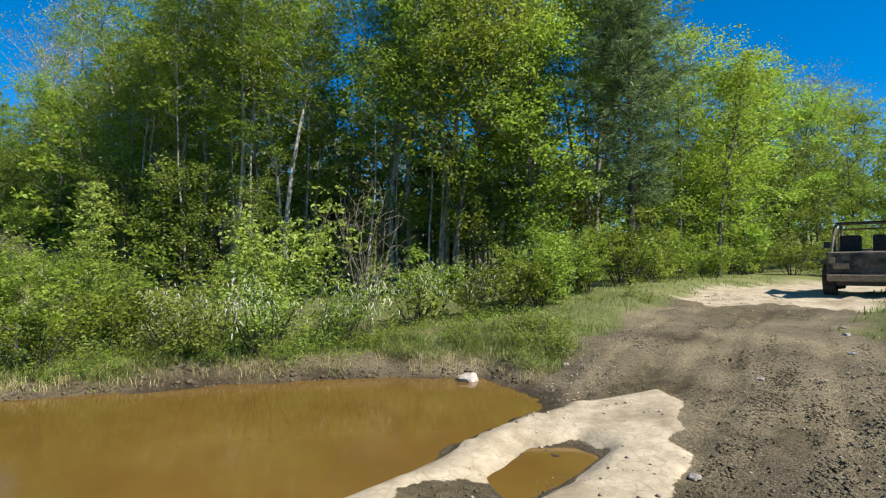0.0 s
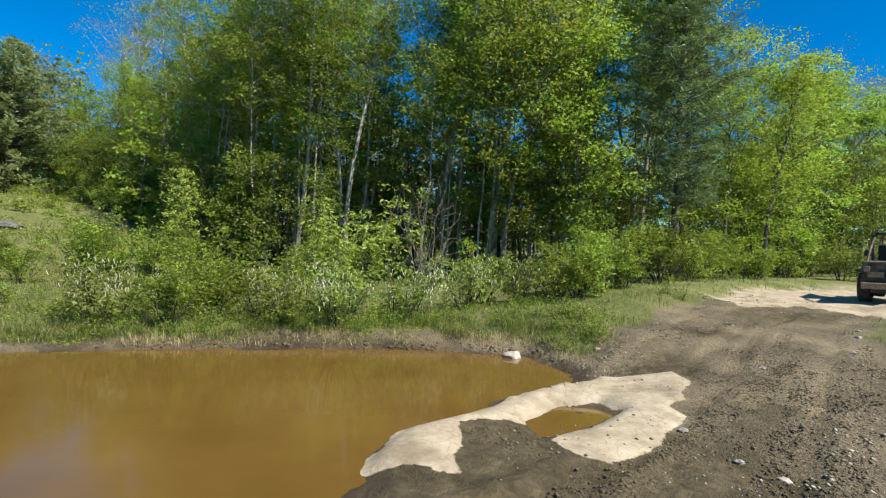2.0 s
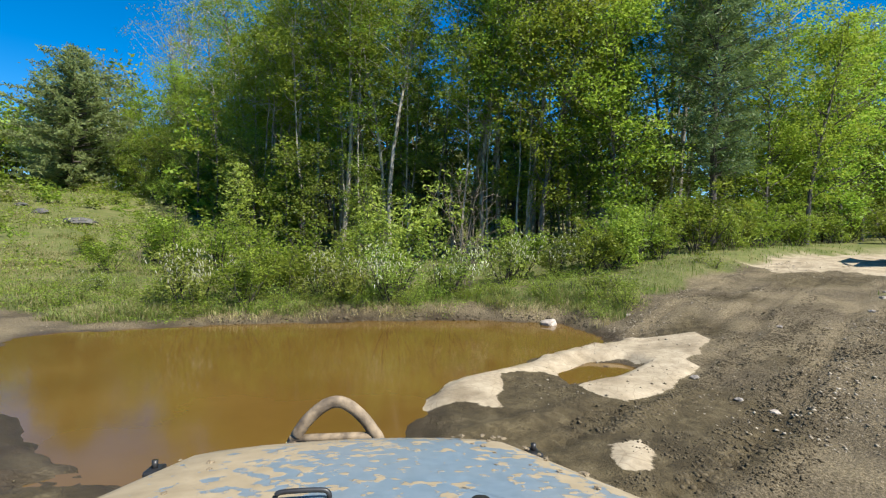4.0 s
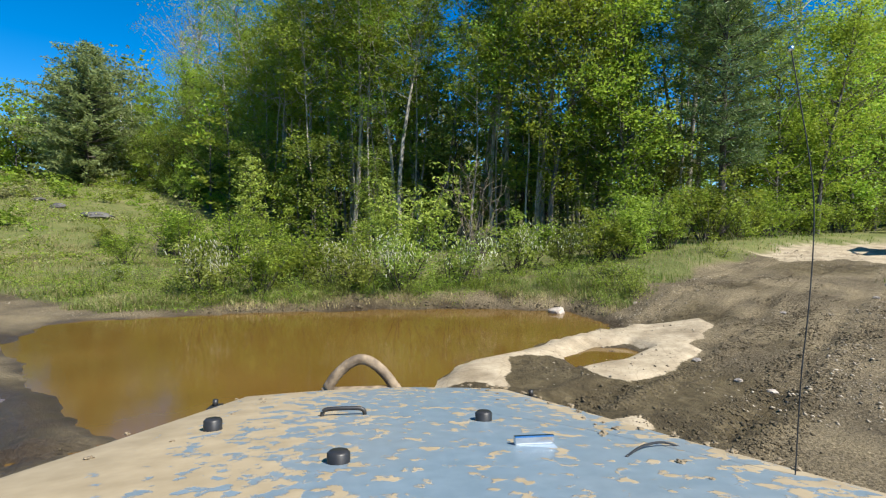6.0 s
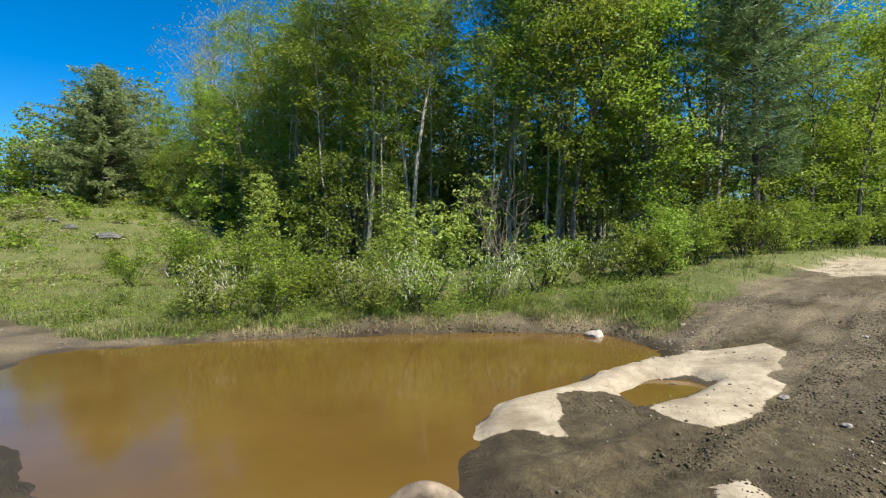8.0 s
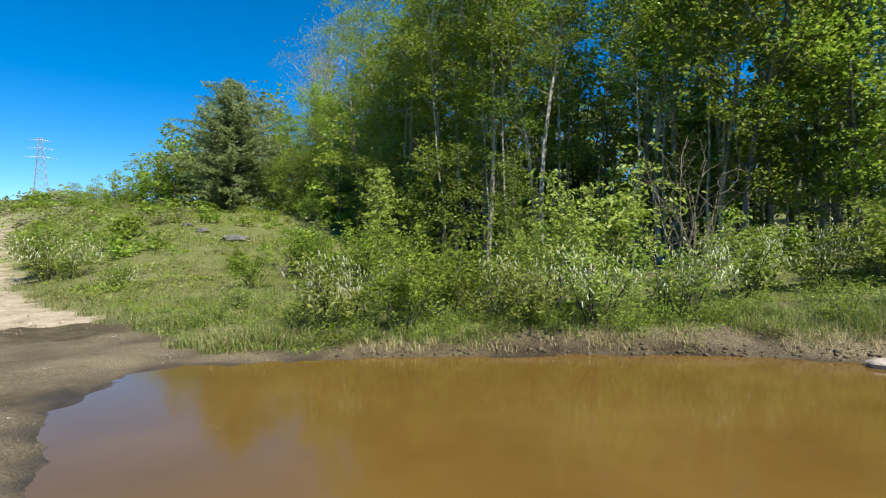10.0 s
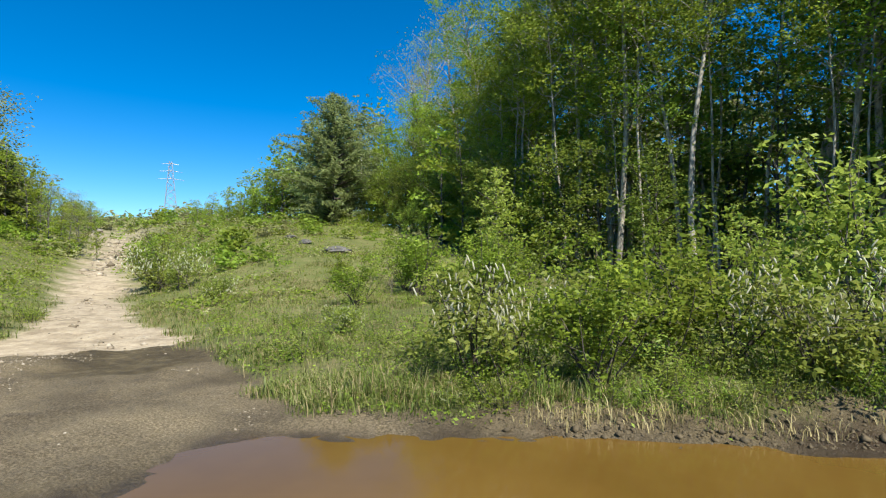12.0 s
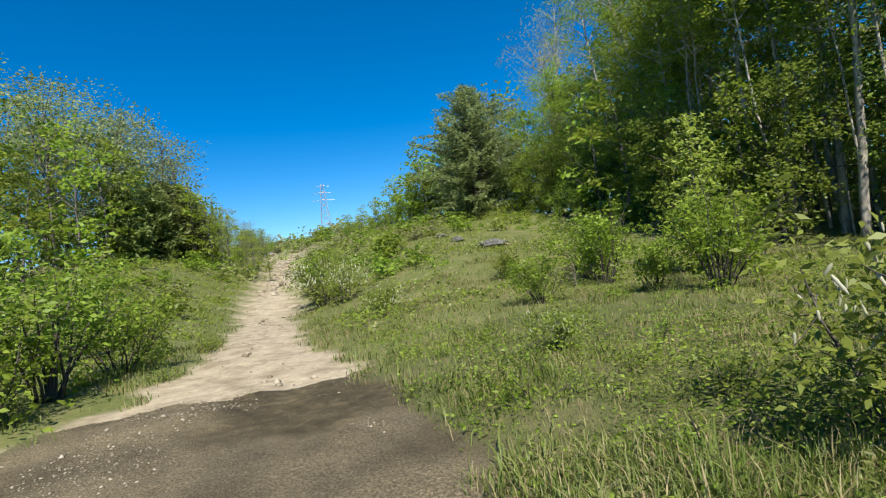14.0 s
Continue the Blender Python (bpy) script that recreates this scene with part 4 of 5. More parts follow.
blades(6, 80000, (-9.5, 3, 4.5, 11), 0.36, bank_keep, GRASS, "bank_grass", "long grass hanging over the muddy bank", 0.0035)
def rim_keep(x, y):
    dp = area_distance(x, y, PUDDLE)
    return smooth(0.10, 0.25, dp + 0.15 * fbm(x, y, 0.5, 2, 58)) * smooth(1.0, 0.45, dp) * (y + 0.35 * x > 4.2) * (mud_distance(x, y) > -0.15) * smooth(-0.3, 0.1, fbm(x, y, 0.45, 2, 60))


blades(12, 60000, (-9.5, 3, 4.5, 11), 0.30, rim_keep, STRAW, "rim_straw", "matted dead straw hanging over the bank's rim", 0.0036)
blades(13, 24000, (-6.5, 3, 4.8, 11.5), 0.46, bank_keep, GRASS, "bank_tufts", "taller tufts of green grass before the shrubs", 0.0040)
blades(7, 42000, (-9.5, 3, 4.5, 11), 0.32, bank_keep, STRAW, "bank_straw", "dead straw along the muddy bank", 0.004)
blades(2, 56000, (-38, -8, 5, 28), 0.50, turf_keep, GRASS, "meadow_grass", "rough green grass of the clearing", 0.008)
blades(10, 70000, (-24, -7.5, 5, 20), 0.40, turf_keep, GRASS, "clearing_grass", "fine fresh grass in the clearing", 0.0036)
blades(11, 70000, (-24, -7.5, 5, 20), 0.46, turf_keep, STRAW, "clearing_straw", "thin dry stalks in the clearing", 0.0030)
blades(3, 18000, (-32, 8, 4, 26), 0.42, turf_keep, STRAW, "dry_grass", "dry straw-coloured grass stalks", 0.006)
blades(4, 16000, (2, 14, 4, 24), 0.40, turf_keep, GRASS, "verge_grass", "short grass along the track's edge", 0.009)
blades(5, 14000, (-26, -10, -2, 9), 0.5, turf_keep, GRASS, "roadside_grass", "grass and weeds beside the trail", 0.009)
weed = [kind_of_tree("weed_clump", shrub(380 + i, 0.42, 0.5, 8, 400, 0.048, 0.36, twigs=0), (BARK_DARK, LEAF_SHRUB if i else LEAF_CHERRY), "leafy green weeds among the grass", "weed", "weeds in the grass") for i in range(3)]
g_bank = random.Random(21)
n_bank = 0
while n_bank < 90:
    x, y = g_bank.uniform(-9, 3), g_bank.uniform(4.5, 10.5)
    d_ = area_distance(np.array([x]), np.array([y]), PUDDLE)[0]
    if 0.55 < d_ < 1.9 and y + 0.35 * x > 4.5 and mud_distance(np.array([x]), np.array([y]))[0] > 0.1:
        put_tree(g_bank.choice(weed), x, y, g_bank.uniform(0.45, 1.3) * (0.6 + 0.3 * d_))
        n_bank += 1
for i in range(150):
    x, y = rng.uniform(-24, 6), rng.uniform(3, 14)
    if mud_distance(np.array([x]), np.array([y]))[0] > 0.25:
        put_tree(rng.choice(weed), x, y, rng.uniform(0.5, 1.25))


def scrub(seed, n, box, keep, tall, size, mat, name, label, narrow=0.5):
    """Small leaves in uneven tufts over rough ground."""
    g = np.random.default_rng(seed)
    x, y = g.uniform(box[0], box[1], n), g.uniform(box[2], box[3], n)
    k = keep(x, y) > g.uniform(0, 1, n)
    x, y = x[k], y[k]
    tuft = (0.15 + 1.5 * np.clip(fbm(x, y, 1.6, 4, seed + 3) + 0.15, 0, 1))
    z = height(x, y) + tall * tuft * g.uniform(0, 1, len(x)) ** 0.8
    v, f = leaves(g, np.stack([x, y, z], 1), size, narrow)
    return tagged(part(name, from_np(name, v, f), mat), label, "scrub", kind="stuff")


def slope_keep(x, y):
    d, _ = line_distance(x, y, TRAIL)
    return smooth(1.9, 2.8, d) * smooth(0.0, 0.6, mud_distance(x, y)) * (y < -0.8 * x + 12) * smooth(-0.25, 0.15, fbm(x, y, 2.4, 3, 203))


scrub(31, 80000, (-62, -17, 7.5, 44), slope_keep, 0.6, 0.13, LEAF_SHRUB, "meadow_scrub", "low green scrub and weeds over the clearing")
scrub(32, 34000, (-62, -17, 7.5, 44), slope_keep, 0.75, 0.17, STRAW, "straw_scrub", "dry brownish stalks over the clearing", 0.12)
scrub(33, 14000, (-62, -17, 7.5, 44), slope_keep, 0.5, 0.15, LEAF_BUD, "pale_scrub", "pale budding scrub over the clearing")
scrub(37, 40000, (-17, -8, 6, 24), slope_keep, 0.42, 0.055, LEAF_SHRUB, "fine_scrub", "fine green weeds in the clearing's grass", 0.4)
scrub(38, 26000, (-20, -8, 6, 24), slope_keep, 0.50, 0.10, STRAW, "fine_straw", "fine dry stalks in the clearing's grass", 0.06)
scrub(34, 12000, (-60, -13, -3, 24), lambda x, y: smooth(1.8, 2.8, line_distance(x, y, TRAIL)[0]) * smooth(0.0, 0.6, mud_distance(x, y)) * (y < 0.5 - 0.45 * x), 0.5, 0.16, LEAF_SHRUB, "roadside_scrub", "low green scrub beside the trail")

near_keep = lambda x, y: smooth(0.1, 0.5, mud_distance(x, y) + 0.5 * fbm(x, y, 0.9, 3, 51)) * (0.08 + 0.92 * smooth(-0.1, 0.3, fbm(x, y, 0.8, 3, 205)))
scrub(35, 60000, (-14, 3, 4, 12), near_keep, 0.20, 0.062, GRASS, "bank_weeds", "narrow-leaved green weeds crowding the bank", 0.2)
scrub(36, 24000, (-14, 3, 4, 12), near_keep, 0.16, 0.050, LEAF_SHRUB, "broad_weeds", "small broad-leaved weeds in the bank's grass", 0.55)


# ---------------------------------------------------------------- stones, ledges and dead wood
def rock(seed, size, squash=0.6, rough=0.25):
    bm = bmesh.new()
    bmesh.ops.create_icosphere(bm, subdivisions=3, radius=1.0)
    off = Vector((seed * 3.7, seed * 1.3, seed * 2.1))
    for v in bm.verts:
        c = noise.cell_vector(v.co * 1.1 + off)
        n = noise.noise(v.co * 1.3 + off) * rough * 1.6 + noise.noise(v.co * 3.1 + off) * rough * 0.5
        v.co = v.co * (1 + n)
        v.co += (c - Vector((0.5, 0.5, 0.5))) * 0.10
        v.co.z *= squash
        v.co *= size
    return from_bm("rock", bm)


def put_rock(name, seed, size, x, y, mat, label, squash=0.6, turn=0, lift=0.25, group=""):
    me = rock(seed, size, squash)
    ob = part(name, me, mat)
    p = at_ground(x, y, size * squash * lift)
    ob.matrix_world = pose(p.x, p.y, p.z, 0, 0, turn)
    return tagged(ob, label, "stone", group)


put_rock("stone", 1, 0.16, 0.50, 8.25, STONE_PALE, "pale angular stone at the puddle's edge", 0.62, 20, 0.35)
for i, (x, y, r) in enumerate([(2.55, 2.95, 0.055), (2.35, 3.3, 0.045), (2.1, 4.0, 0.05), (6.9, 8.6, 0.06), (7.3, 9.2, 0.05), (4.1, 6.4, 0.045), (2.1, 8.3, 0.05), (5.9, 7.2, 0.05)]):
    put_rock("track_stone", 10 + i, r, x, y, STONE_GREY if i % 3 else STONE_PALE, "rough grey stone bedded in the track's mud", 0.55, 40 * i, 0.2, "stones on the track")
for i, (x, y, r, sq) in enumerate([(-26.2, 24.2, 0.85, 0.36), (-27.3, 24.9, 0.6, 0.32), (-30.5, 25.6, 0.5, 0.4), (-33.5, 27.0, 0.45, 0.4)]):
    put_rock("rock_ledge", 30 + i, r, x, y, STONE_DARK, "dark weathered rock ledge in the hillside grass", sq, 25 * i, 0.25, "ledges on the hillside")
for i, (x, y, r) in enumerate([(-91, 38.6, 1.0), (-88.5, 37.4, 0.8), (-94, 39.4, 0.9), (-84, 35.8, 0.6), (-96.5, 40, 0.7)]):
    put_rock("pale_boulder", 50 + i, r, x, y, STONE_PALE, "pale boulder beside the upper trail", 0.4, 33 * i, 0.2, "boulders by the trail")


def pebbles(seed, n, keep, box, lo, hi, mat, name, label):
    g = np.random.default_rng(seed)
    x, y = g.uniform(box[0], box[1], n), g.uniform(box[2], box[3], n)
    k = keep(x, y) > g.uniform(0, 1, n)
    x, y = x[k], y[k]
    n = len(x)
    r = lo * (hi / lo) ** (g.uniform(0, 1, n) ** 2.8)
    z = height(x, y) + r * 0.15
    base = np.array([[1, 0, 0], [0, 1, 0], [-1, 0, 0], [0, -1, 0], [0.2, 0.1, 0.7], [-0.1, 0, -0.7], [0.7, 0.7, 0.2], [-0.7, 0.6, 0.25]])
    tri = np.array([[0, 6, 4], [6, 1, 4], [1, 7, 4], [7, 2, 4], [2, 3, 4], [3, 0, 4], [6, 0, 5], [1, 6, 5], [7, 1, 5], [2, 7, 5], [3, 2, 5], [0, 3, 5]])
    jit = base[None] * g.uniform(0.65, 1.3, (n, 8, 1))
    a = g.uniform(0, 2 * np.pi, n)
    ca, sa = np.cos(a)[:, None], np.sin(a)[:, None]
    vx = jit[..., 0] * ca - jit[..., 1] * sa
    vy = jit[..., 0] * sa + jit[..., 1] * ca
    v = np.stack([x[:, None] + vx * r[:, None], y[:, None] + vy * r[:, None], z[:, None] + jit[..., 2] * r[:, None]], -1).reshape(-1, 3)
    f = (np.arange(n)[:, None, None] * 8 + tri[None]).reshape(-1, 3)
    return tagged(part(name, from_np(name, v, f), mat), label, "gravel", kind="stuff")


PEBBLE, t, b = material("pebble_stone")
g_ = t.nodes.new("ShaderNodeNewGeometry")
t.links.new(ramp(t, g_.outputs["Random Per Island"], [(0.0, (0.13, 0.104, 0.066)), (0.55, (0.25, 0.208, 0.145)), (1.0, (0.42, 0.365, 0.275))]), b.inputs["Base Color"])
b.inputs["Roughness"].default_value = 0.8


def road_keep(x, y):
    d, _ = line_distance(x, y, ROAD)
    return smooth(0.0, -0.3, mud_distance(x, y)) * smooth(0.05, 0.3, area_distance(x, y, PUDDLE)) * (0.12 + 0.88 * smooth(0.9, 2.0, d)) * smooth(-0.25, 0.25, fbm(x, y, 1.6, 3, 91))


def trail_keep(x, y):
    return smooth(0.05, -0.3, mud_distance(x, y)) * smooth(0.1, 0.5, area_distance(x, y, PUDDLE)) * smooth(-0.05, 0.3, fbm(x, y, 1.4, 3, 95))


pebbles(11, 46000, road_keep, (0, 9.5, 2, 15), 0.006, 0.026, PEBBLE, "road_gravel", "grey and tan gravel strewn over the track")
pebbles(12, 26000, trail_keep, (-16, -6, 1, 9.5), 0.006, 0.020, PEBBLE, "trail_gravel", "small stones on the dark trail mud")
pebbles(15, 5000, lambda x, y: smooth(0.1, -0.3, mud_distance(x, y)) * smooth(-0.1, 0.2, fbm(x, y, 1.8, 3, 99)), (-46, -13, 3, 23), 0.012, 0.09, PEBBLE, "trail_stones", "loose tan stones along the trail")
pebbles(13, 9000, lambda x, y: smooth(0.2, -0.6, mud_distance(x, y)) * smooth(-0.2, 0.2, fbm(x, y, 3.0, 3, 111)), (-95, -40, 14, 46), 0.05, 0.34, PEBBLE, "trail_rubble", "broken stone on the steep upper trail")


def clod_keep(x, y):
    d = mud_distance(x, y)
    dp = area_distance(x, y, PUDDLE)
    bank = smooth(0.08, 0.2, dp) * smooth(0.8, 0.35, dp) * smooth(3.0, 5.0, y + 0.35 * x) * smooth(0.1, 0.3, area_distance(x, y, SAND))
    db, _ = line_distance(x, y, ROAD)
    rut = smooth(2.3, 1.5, db) * smooth(0.2, 0.5, dp) * smooth(-0.1, 0.3, fbm(x, y, 0.9, 2, 97)) * smooth(0.0, 0.15, area_distance(x, y, SAND))
    return np.maximum(bank * 0.9, rut)


CLOD = plain_material("mud_clod", (0.050, 0.038, 0.018), (0.115, 0.088, 0.046), 14.0, 0.85, 0, 0.5)
pebbles(17, 16000, lambda x, y: smooth(0.02, 0.1, area_distance(x, y, PUDDLE) + 0.1 * fbm(x, y, 0.5, 2, 113)) * smooth(0.42, 0.2, area_distance(x, y, PUDDLE)) * smooth(3.6, 5.0, y + 0.35 * x) * smooth(2.0, 2.6, line_distance(x, y, ROAD)[0]) * smooth(0.1, 0.3, area_distance(x, y, SAND)), (-9, 2, 4, 10), 0.012, 0.055, CLOD, "bank_clods", "dark crumbling lumps of the cut mud bank")
pebbles(14, 95000, clod_keep, (-9, 6, -1, 10), 0.0045, 0.021, CLOD, "mud_clods", "crumbled dark mud clods along ruts and bank")

RUTS = [[(-0.3, 1.4), (0.65, 2.35), (1.59, 3.37), (2.89, 4.6), (4.6, 6.6)], [(0.0, 0.2), (1.04, 1.34), (2.34, 2.79), (4.4, 5.84)], [(1.0, 0.3), (2.04, 1.53), (3.92, 4.16), (5.5, 6.2)]]


def band_keep(x, y):
    d = np.min([np.abs(line_distance(x, y, r)[0] + 0.10 * vnoise(x / 0.5, y / 0.5, 7)) for r in RUTS], axis=0)
    return smooth(0.19, 0.07, d) * smooth(-0.2, 0.1, fbm(x, y, 0.7, 2, 107)) * smooth(0.0, 0.2, area_distance(x, y, SAND)) * smooth(0.1, 0.3, area_distance(x, y, PUDDLE))


pebbles(16, 150000, band_keep, (-1.5, 7, -0.5, 9), 0.006, 0.022, CLOD, "rut_clods", "torn-up dark mud clods along the tyre ruts")


def lug_marks(pts, off, step):
    """Short bars of squeezed mud that a tyre's tread left along the bank."""
    bag = Bag()
    g = np.random.default_rng(5)
    bar = np.array([[-1, -1, -1], [1, -1, -1], [1, 1, -1], [-1, 1, -1], [-0.6, -0.8, 1], [0.6, -0.8, 1], [0.6, 0.8, 1], [-0.6, 0.8, 1]], float)
    face = np.array([[4, 5, 6, 7], [0, 1, 5, 4], [1, 2, 6, 5], [2, 3, 7, 6], [3, 0, 4, 7]])
    spots_ = []
    for (ax, ay), (bx, by) in zip(pts, pts[1:]):
        n = math.hypot(bx - ax, by - ay)
        ux, uy = (bx - ax) / n, (by - ay) / n
        for k in range(int(n / step)):
            gap = g.random() < 0.2
            for row in range(4):
                if gap or g.random() < 0.15:
                    continue
                s_ = step * (k + 0.5 * (row % 2)) + g.normal() * 0.008
                o_ = off + 0.062 * (row - 1.5) + 0.03 * math.sin(k * 0.21) + g.normal() * 0.006
                a = math.atan2(uy, ux) + (0.4 if row < 2 else -0.4) + g.normal() * 0.1
                spots_.append((ax + ux * s_ - uy * o_, ay + uy * s_ + ux * o_, a))
    spots_ = np.array(spots_)
    for (x, y, a), z in zip(spots_, height(spots_[:, 0], spots_[:, 1])):
        v = bar * [0.012, 0.027, 0.008] * g.uniform(0.6, 1.25, 3)
        v = np.stack([v[:, 0] * math.cos(a) - v[:, 1] * math.sin(a) + x, v[:, 0] * math.sin(a) + v[:, 1] * math.cos(a) + y, v[:, 2] + z], 1)
        bag.add(v, face)
    return bag.mesh("tread_marks", False)


tagged(part("tread_marks", lug_marks(PUDDLE[2:6], 0.16, 0.075), CLOD), "tyre tread marks pressed into the muddy bank", "tyre tracks", kind="stuff")
tagged(part("rut_marks", lug_marks([(0.2, 2.6), (1.9, 4.5), (3.4, 6.6), (5.2, 9.3)], -0.75, 0.075), CLOD), "tyre tread marks along the track's ruts", "tyre tracks", kind="stuff")
tagged(part("rut_marks", lug_marks([(0.9, 1.4), (2.6, 3.2), (4.3, 5.3), (6.3, 8.2)], -0.4, 0.075), CLOD), "tyre tread marks along the track's ruts", "tyre tracks", kind="stuff")


def snag(seed, tall, x, y, r, tilt):
    g = np.random.default_rng(seed)
    bag = Bag()
    path = grow(g, (0, 0, -0.3), (0, 0, 1), tall + 0.3, 0.03, 8)
    bag.add(*tube(path, np.linspace(r, r * 0.55, 8), 7))
    for i in range(5):
        p = path[3 + i % 4]
        bag.add(*tube(grow(g, p, g.normal(size=3), 0.5, 0.1, 3), [0.03, 0.02, 0.01], 4))
    ob = part("snag", bag.mesh("snag"), BARK_SNAG)
    ob.matrix_world = stand(x, y, 1, 0, tilt)
    return tagged(ob, "bleached dead tree trunk standing broken off", "dead tree", "dead trunks")


snag(1, 9.0, -47.6, 49.9, 0.13, 2)
snag(2, 7.0, -46.8, 50.0, 0.15, -2)
snag(3, 9.8, -46.2, 50.3, 0.07, 1)


def bare_shrub(seed, tall, x, y, n, label):
    g = np.random.default_rng(seed)
    bag = Bag()
    for i in range(n):
        st = grow(g, (g.normal() * 0.08, g.normal() * 0.08, -0.1), (g.normal() * 0.18, g.normal() * 0.18, 1), tall * g.uniform(0.6, 1.05), 0.12, 9)
        bag.add(*tube(st, np.linspace(0.015, 0.004, 9), 5))
        for j in range(6):
            k = g.integers(2, 8)
            bag.add(*tube(grow(g, st[k], g.normal(size=3) * 0.6 + [0, 0, 0.7], tall * g.uniform(0.15, 0.4), 0.25, 6), np.linspace(0.007, 0.002, 6), 4))
    ob = part("bare_shrub", bag.mesh("bare_shrub"), BARK_TWIG)
    ob.matrix_world = stand(x, y)
    return tagged(ob, label, "shrub", "bare shrubs")


bare_shrub(5, 3.7, -1.5, 10.9, 12, "tangle of grey leafless stems among green shrubs")
bare_shrub(6, 1.7, -15.3, 15.6, 2, "small bare dead sapling in the clearing")
bare_shrub(7, 2.4, -20.5, 12.0, 1, "thin bare stalk above the meadow grass")


# ---------------------------------------------------------------- pylon on the ridge
def pylon(x, y, tall):
    root = empty("power_pylon", stand(x, y, 1, 60), "tall grey lattice power pylon on the ridge", "pylon")
    steel = plain_material("galvanised_steel", (0.30, 0.32, 0.34), (0.38, 0.40, 0.42), 2.0, 0.5, 0.6)
    w0, w1 = tall * 0.11, tall * 0.02
    for sx, sy in ((1, 1), (1, -1), (-1, -1), (-1, 1)):
        part("leg", from_np("leg", *tube([(sx * w0, sy * w0, -0.5), (sx * w1, sy * w1, tall)], [0.16, 0.10], 5)), steel, root)
    for i in range(9):
        f0, f1 = i / 9, (i + 1) / 9
        a, c = w0 + (w1 - w0) * f0, w0 + (w1 - w0) * f1
        for p, q in (((-a, -a), (c, -c)), ((a, -a), (-c, -c)), ((-a, a), (c, c)), ((a, a), (-c, c)), ((-a, -a), (-c, c)), ((a, -a), (c, c))):
            part("brace", from_np("brace", *tube([(*p, tall * f0), (*q, tall * f1)], [0.07, 0.07], 4)), steel, root)
    for h, half in ((0.70, 0.20), (0.83, 0.17), (0.95, 0.13)):
        part("crossarm", from_np("crossarm", *tube([(-tall * half, 0, tall * h), (0, 0, tall * (h + 0.02)), (tall * half, 0, tall * h)], [0.08, 0.16, 0.08], 5)), steel, root)


pylon(-229, 126, 27)


# ---------------------------------------------------------------- vehicles
def box(name, lo, hi, mat, parent, bevel=0.02, label="", shape=None):
    bm = bmesh.new()
    bmesh.ops.create_cube(bm, size=1.0)
    lo, hi = Vector(lo), Vector(hi)
    for v in bm.verts:
        v.co = Vector([lo[i] + (hi[i] - lo[i]) * (v.co[i] + 0.5) for i in range(3)])
    if shape:
        for v in bm.verts:
            shape(v.co)
    if bevel:
        bmesh.ops.bevel(bm, geom=bm.edges[:], offset=bevel, segments=2, affect="EDGES", profile=0.6)
    return part(name, from_bm(name, bm), mat, parent, label)


def rod(name, path, radius, mat, parent, sides=10, label="", smooth_=True):
    path = np.array(path, float)
    radii = np.full(len(path), radius) if np.isscalar(radius) else np.array(radius)
    v, f = tube(path, radii, sides)
    me = from_np(name, v, f, smooth_)
    bm = bmesh.new()
    bm.from_mesh(me)
    bmesh.ops.holes_fill(bm, edges=[e for e in bm.edges if e.is_boundary], sides=0)
    bm.to_mesh(me)
    bm.free()
    return part(name, me, mat, parent, label)


def arc(points, n=6):
    """A smooth line through some points."""
    p = [Vector(q) for q in points]
    out = []
    for i in range(len(p) - 1):
        a, b_, c, d = p[max(i - 1, 0)], p[i], p[i + 1], p[min(i + 2, len(p) - 1)]
        for k in range(n):
            s = k / n
            out.append(0.5 * ((2 * b_) + (c - a) * s + (2 * a - 5 * b_ + 4 * c - d) * s * s + (3 * b_ - a - 3 * c + d) * s ** 3))
    return [tuple(q) for q in out] + [tuple(p[-1])]


def wheel(parent, x, y, z, r, wide, rubber, rim_mat):
    hub = part("wheel", from_np("wheel", *tube([(x - wide * 0.3, y, z), (x + wide * 0.3, y, z)], [r * 0.55, r * 0.55], 20)), rim_mat, parent)
    bm = bmesh.new()
    prof = [(-0.5, 0.60), (-0.5, 0.86), (-0.42, 0.97), (0.0, 1.0), (0.42, 0.97), (0.5, 0.86), (0.5, 0.60)]
    n = 36
    rings = []
    for i in range(n):
        a = 2 * math.pi * i / n
        bump_ = 1.0 if i % 2 else 0.955
        rings.append([bm.verts.new((x + wide * p, y + r * (q * (bump_ if q > 0.9 else 1)) * math.cos(a), z + r * (q * (bump_ if q > 0.9 else 1)) * math.sin(a))) for p, q in prof])
    for i in range(n):
        a, c = rings[i], rings[(i + 1) % n]
        for j in range(len(prof)):
            k = (j + 1) % len(prof)
            bm.faces.new((a[j], a[k], c[k], c[j]))
    bmesh.ops.recalc_face_normals(bm, faces=bm.faces[:])
    part("tyre", from_bm("tyre", bm), rubber, hub)
    part("rim", from_np("rim", *tube([(x - wide * 0.36, y, z), (x - wide * 0.30, y, z), (x + wide * 0.30, y, z), (x + wide * 0.36, y, z)], [0.02, r * 0.5, r * 0.5, 0.02], 20)), rim_mat, hub)


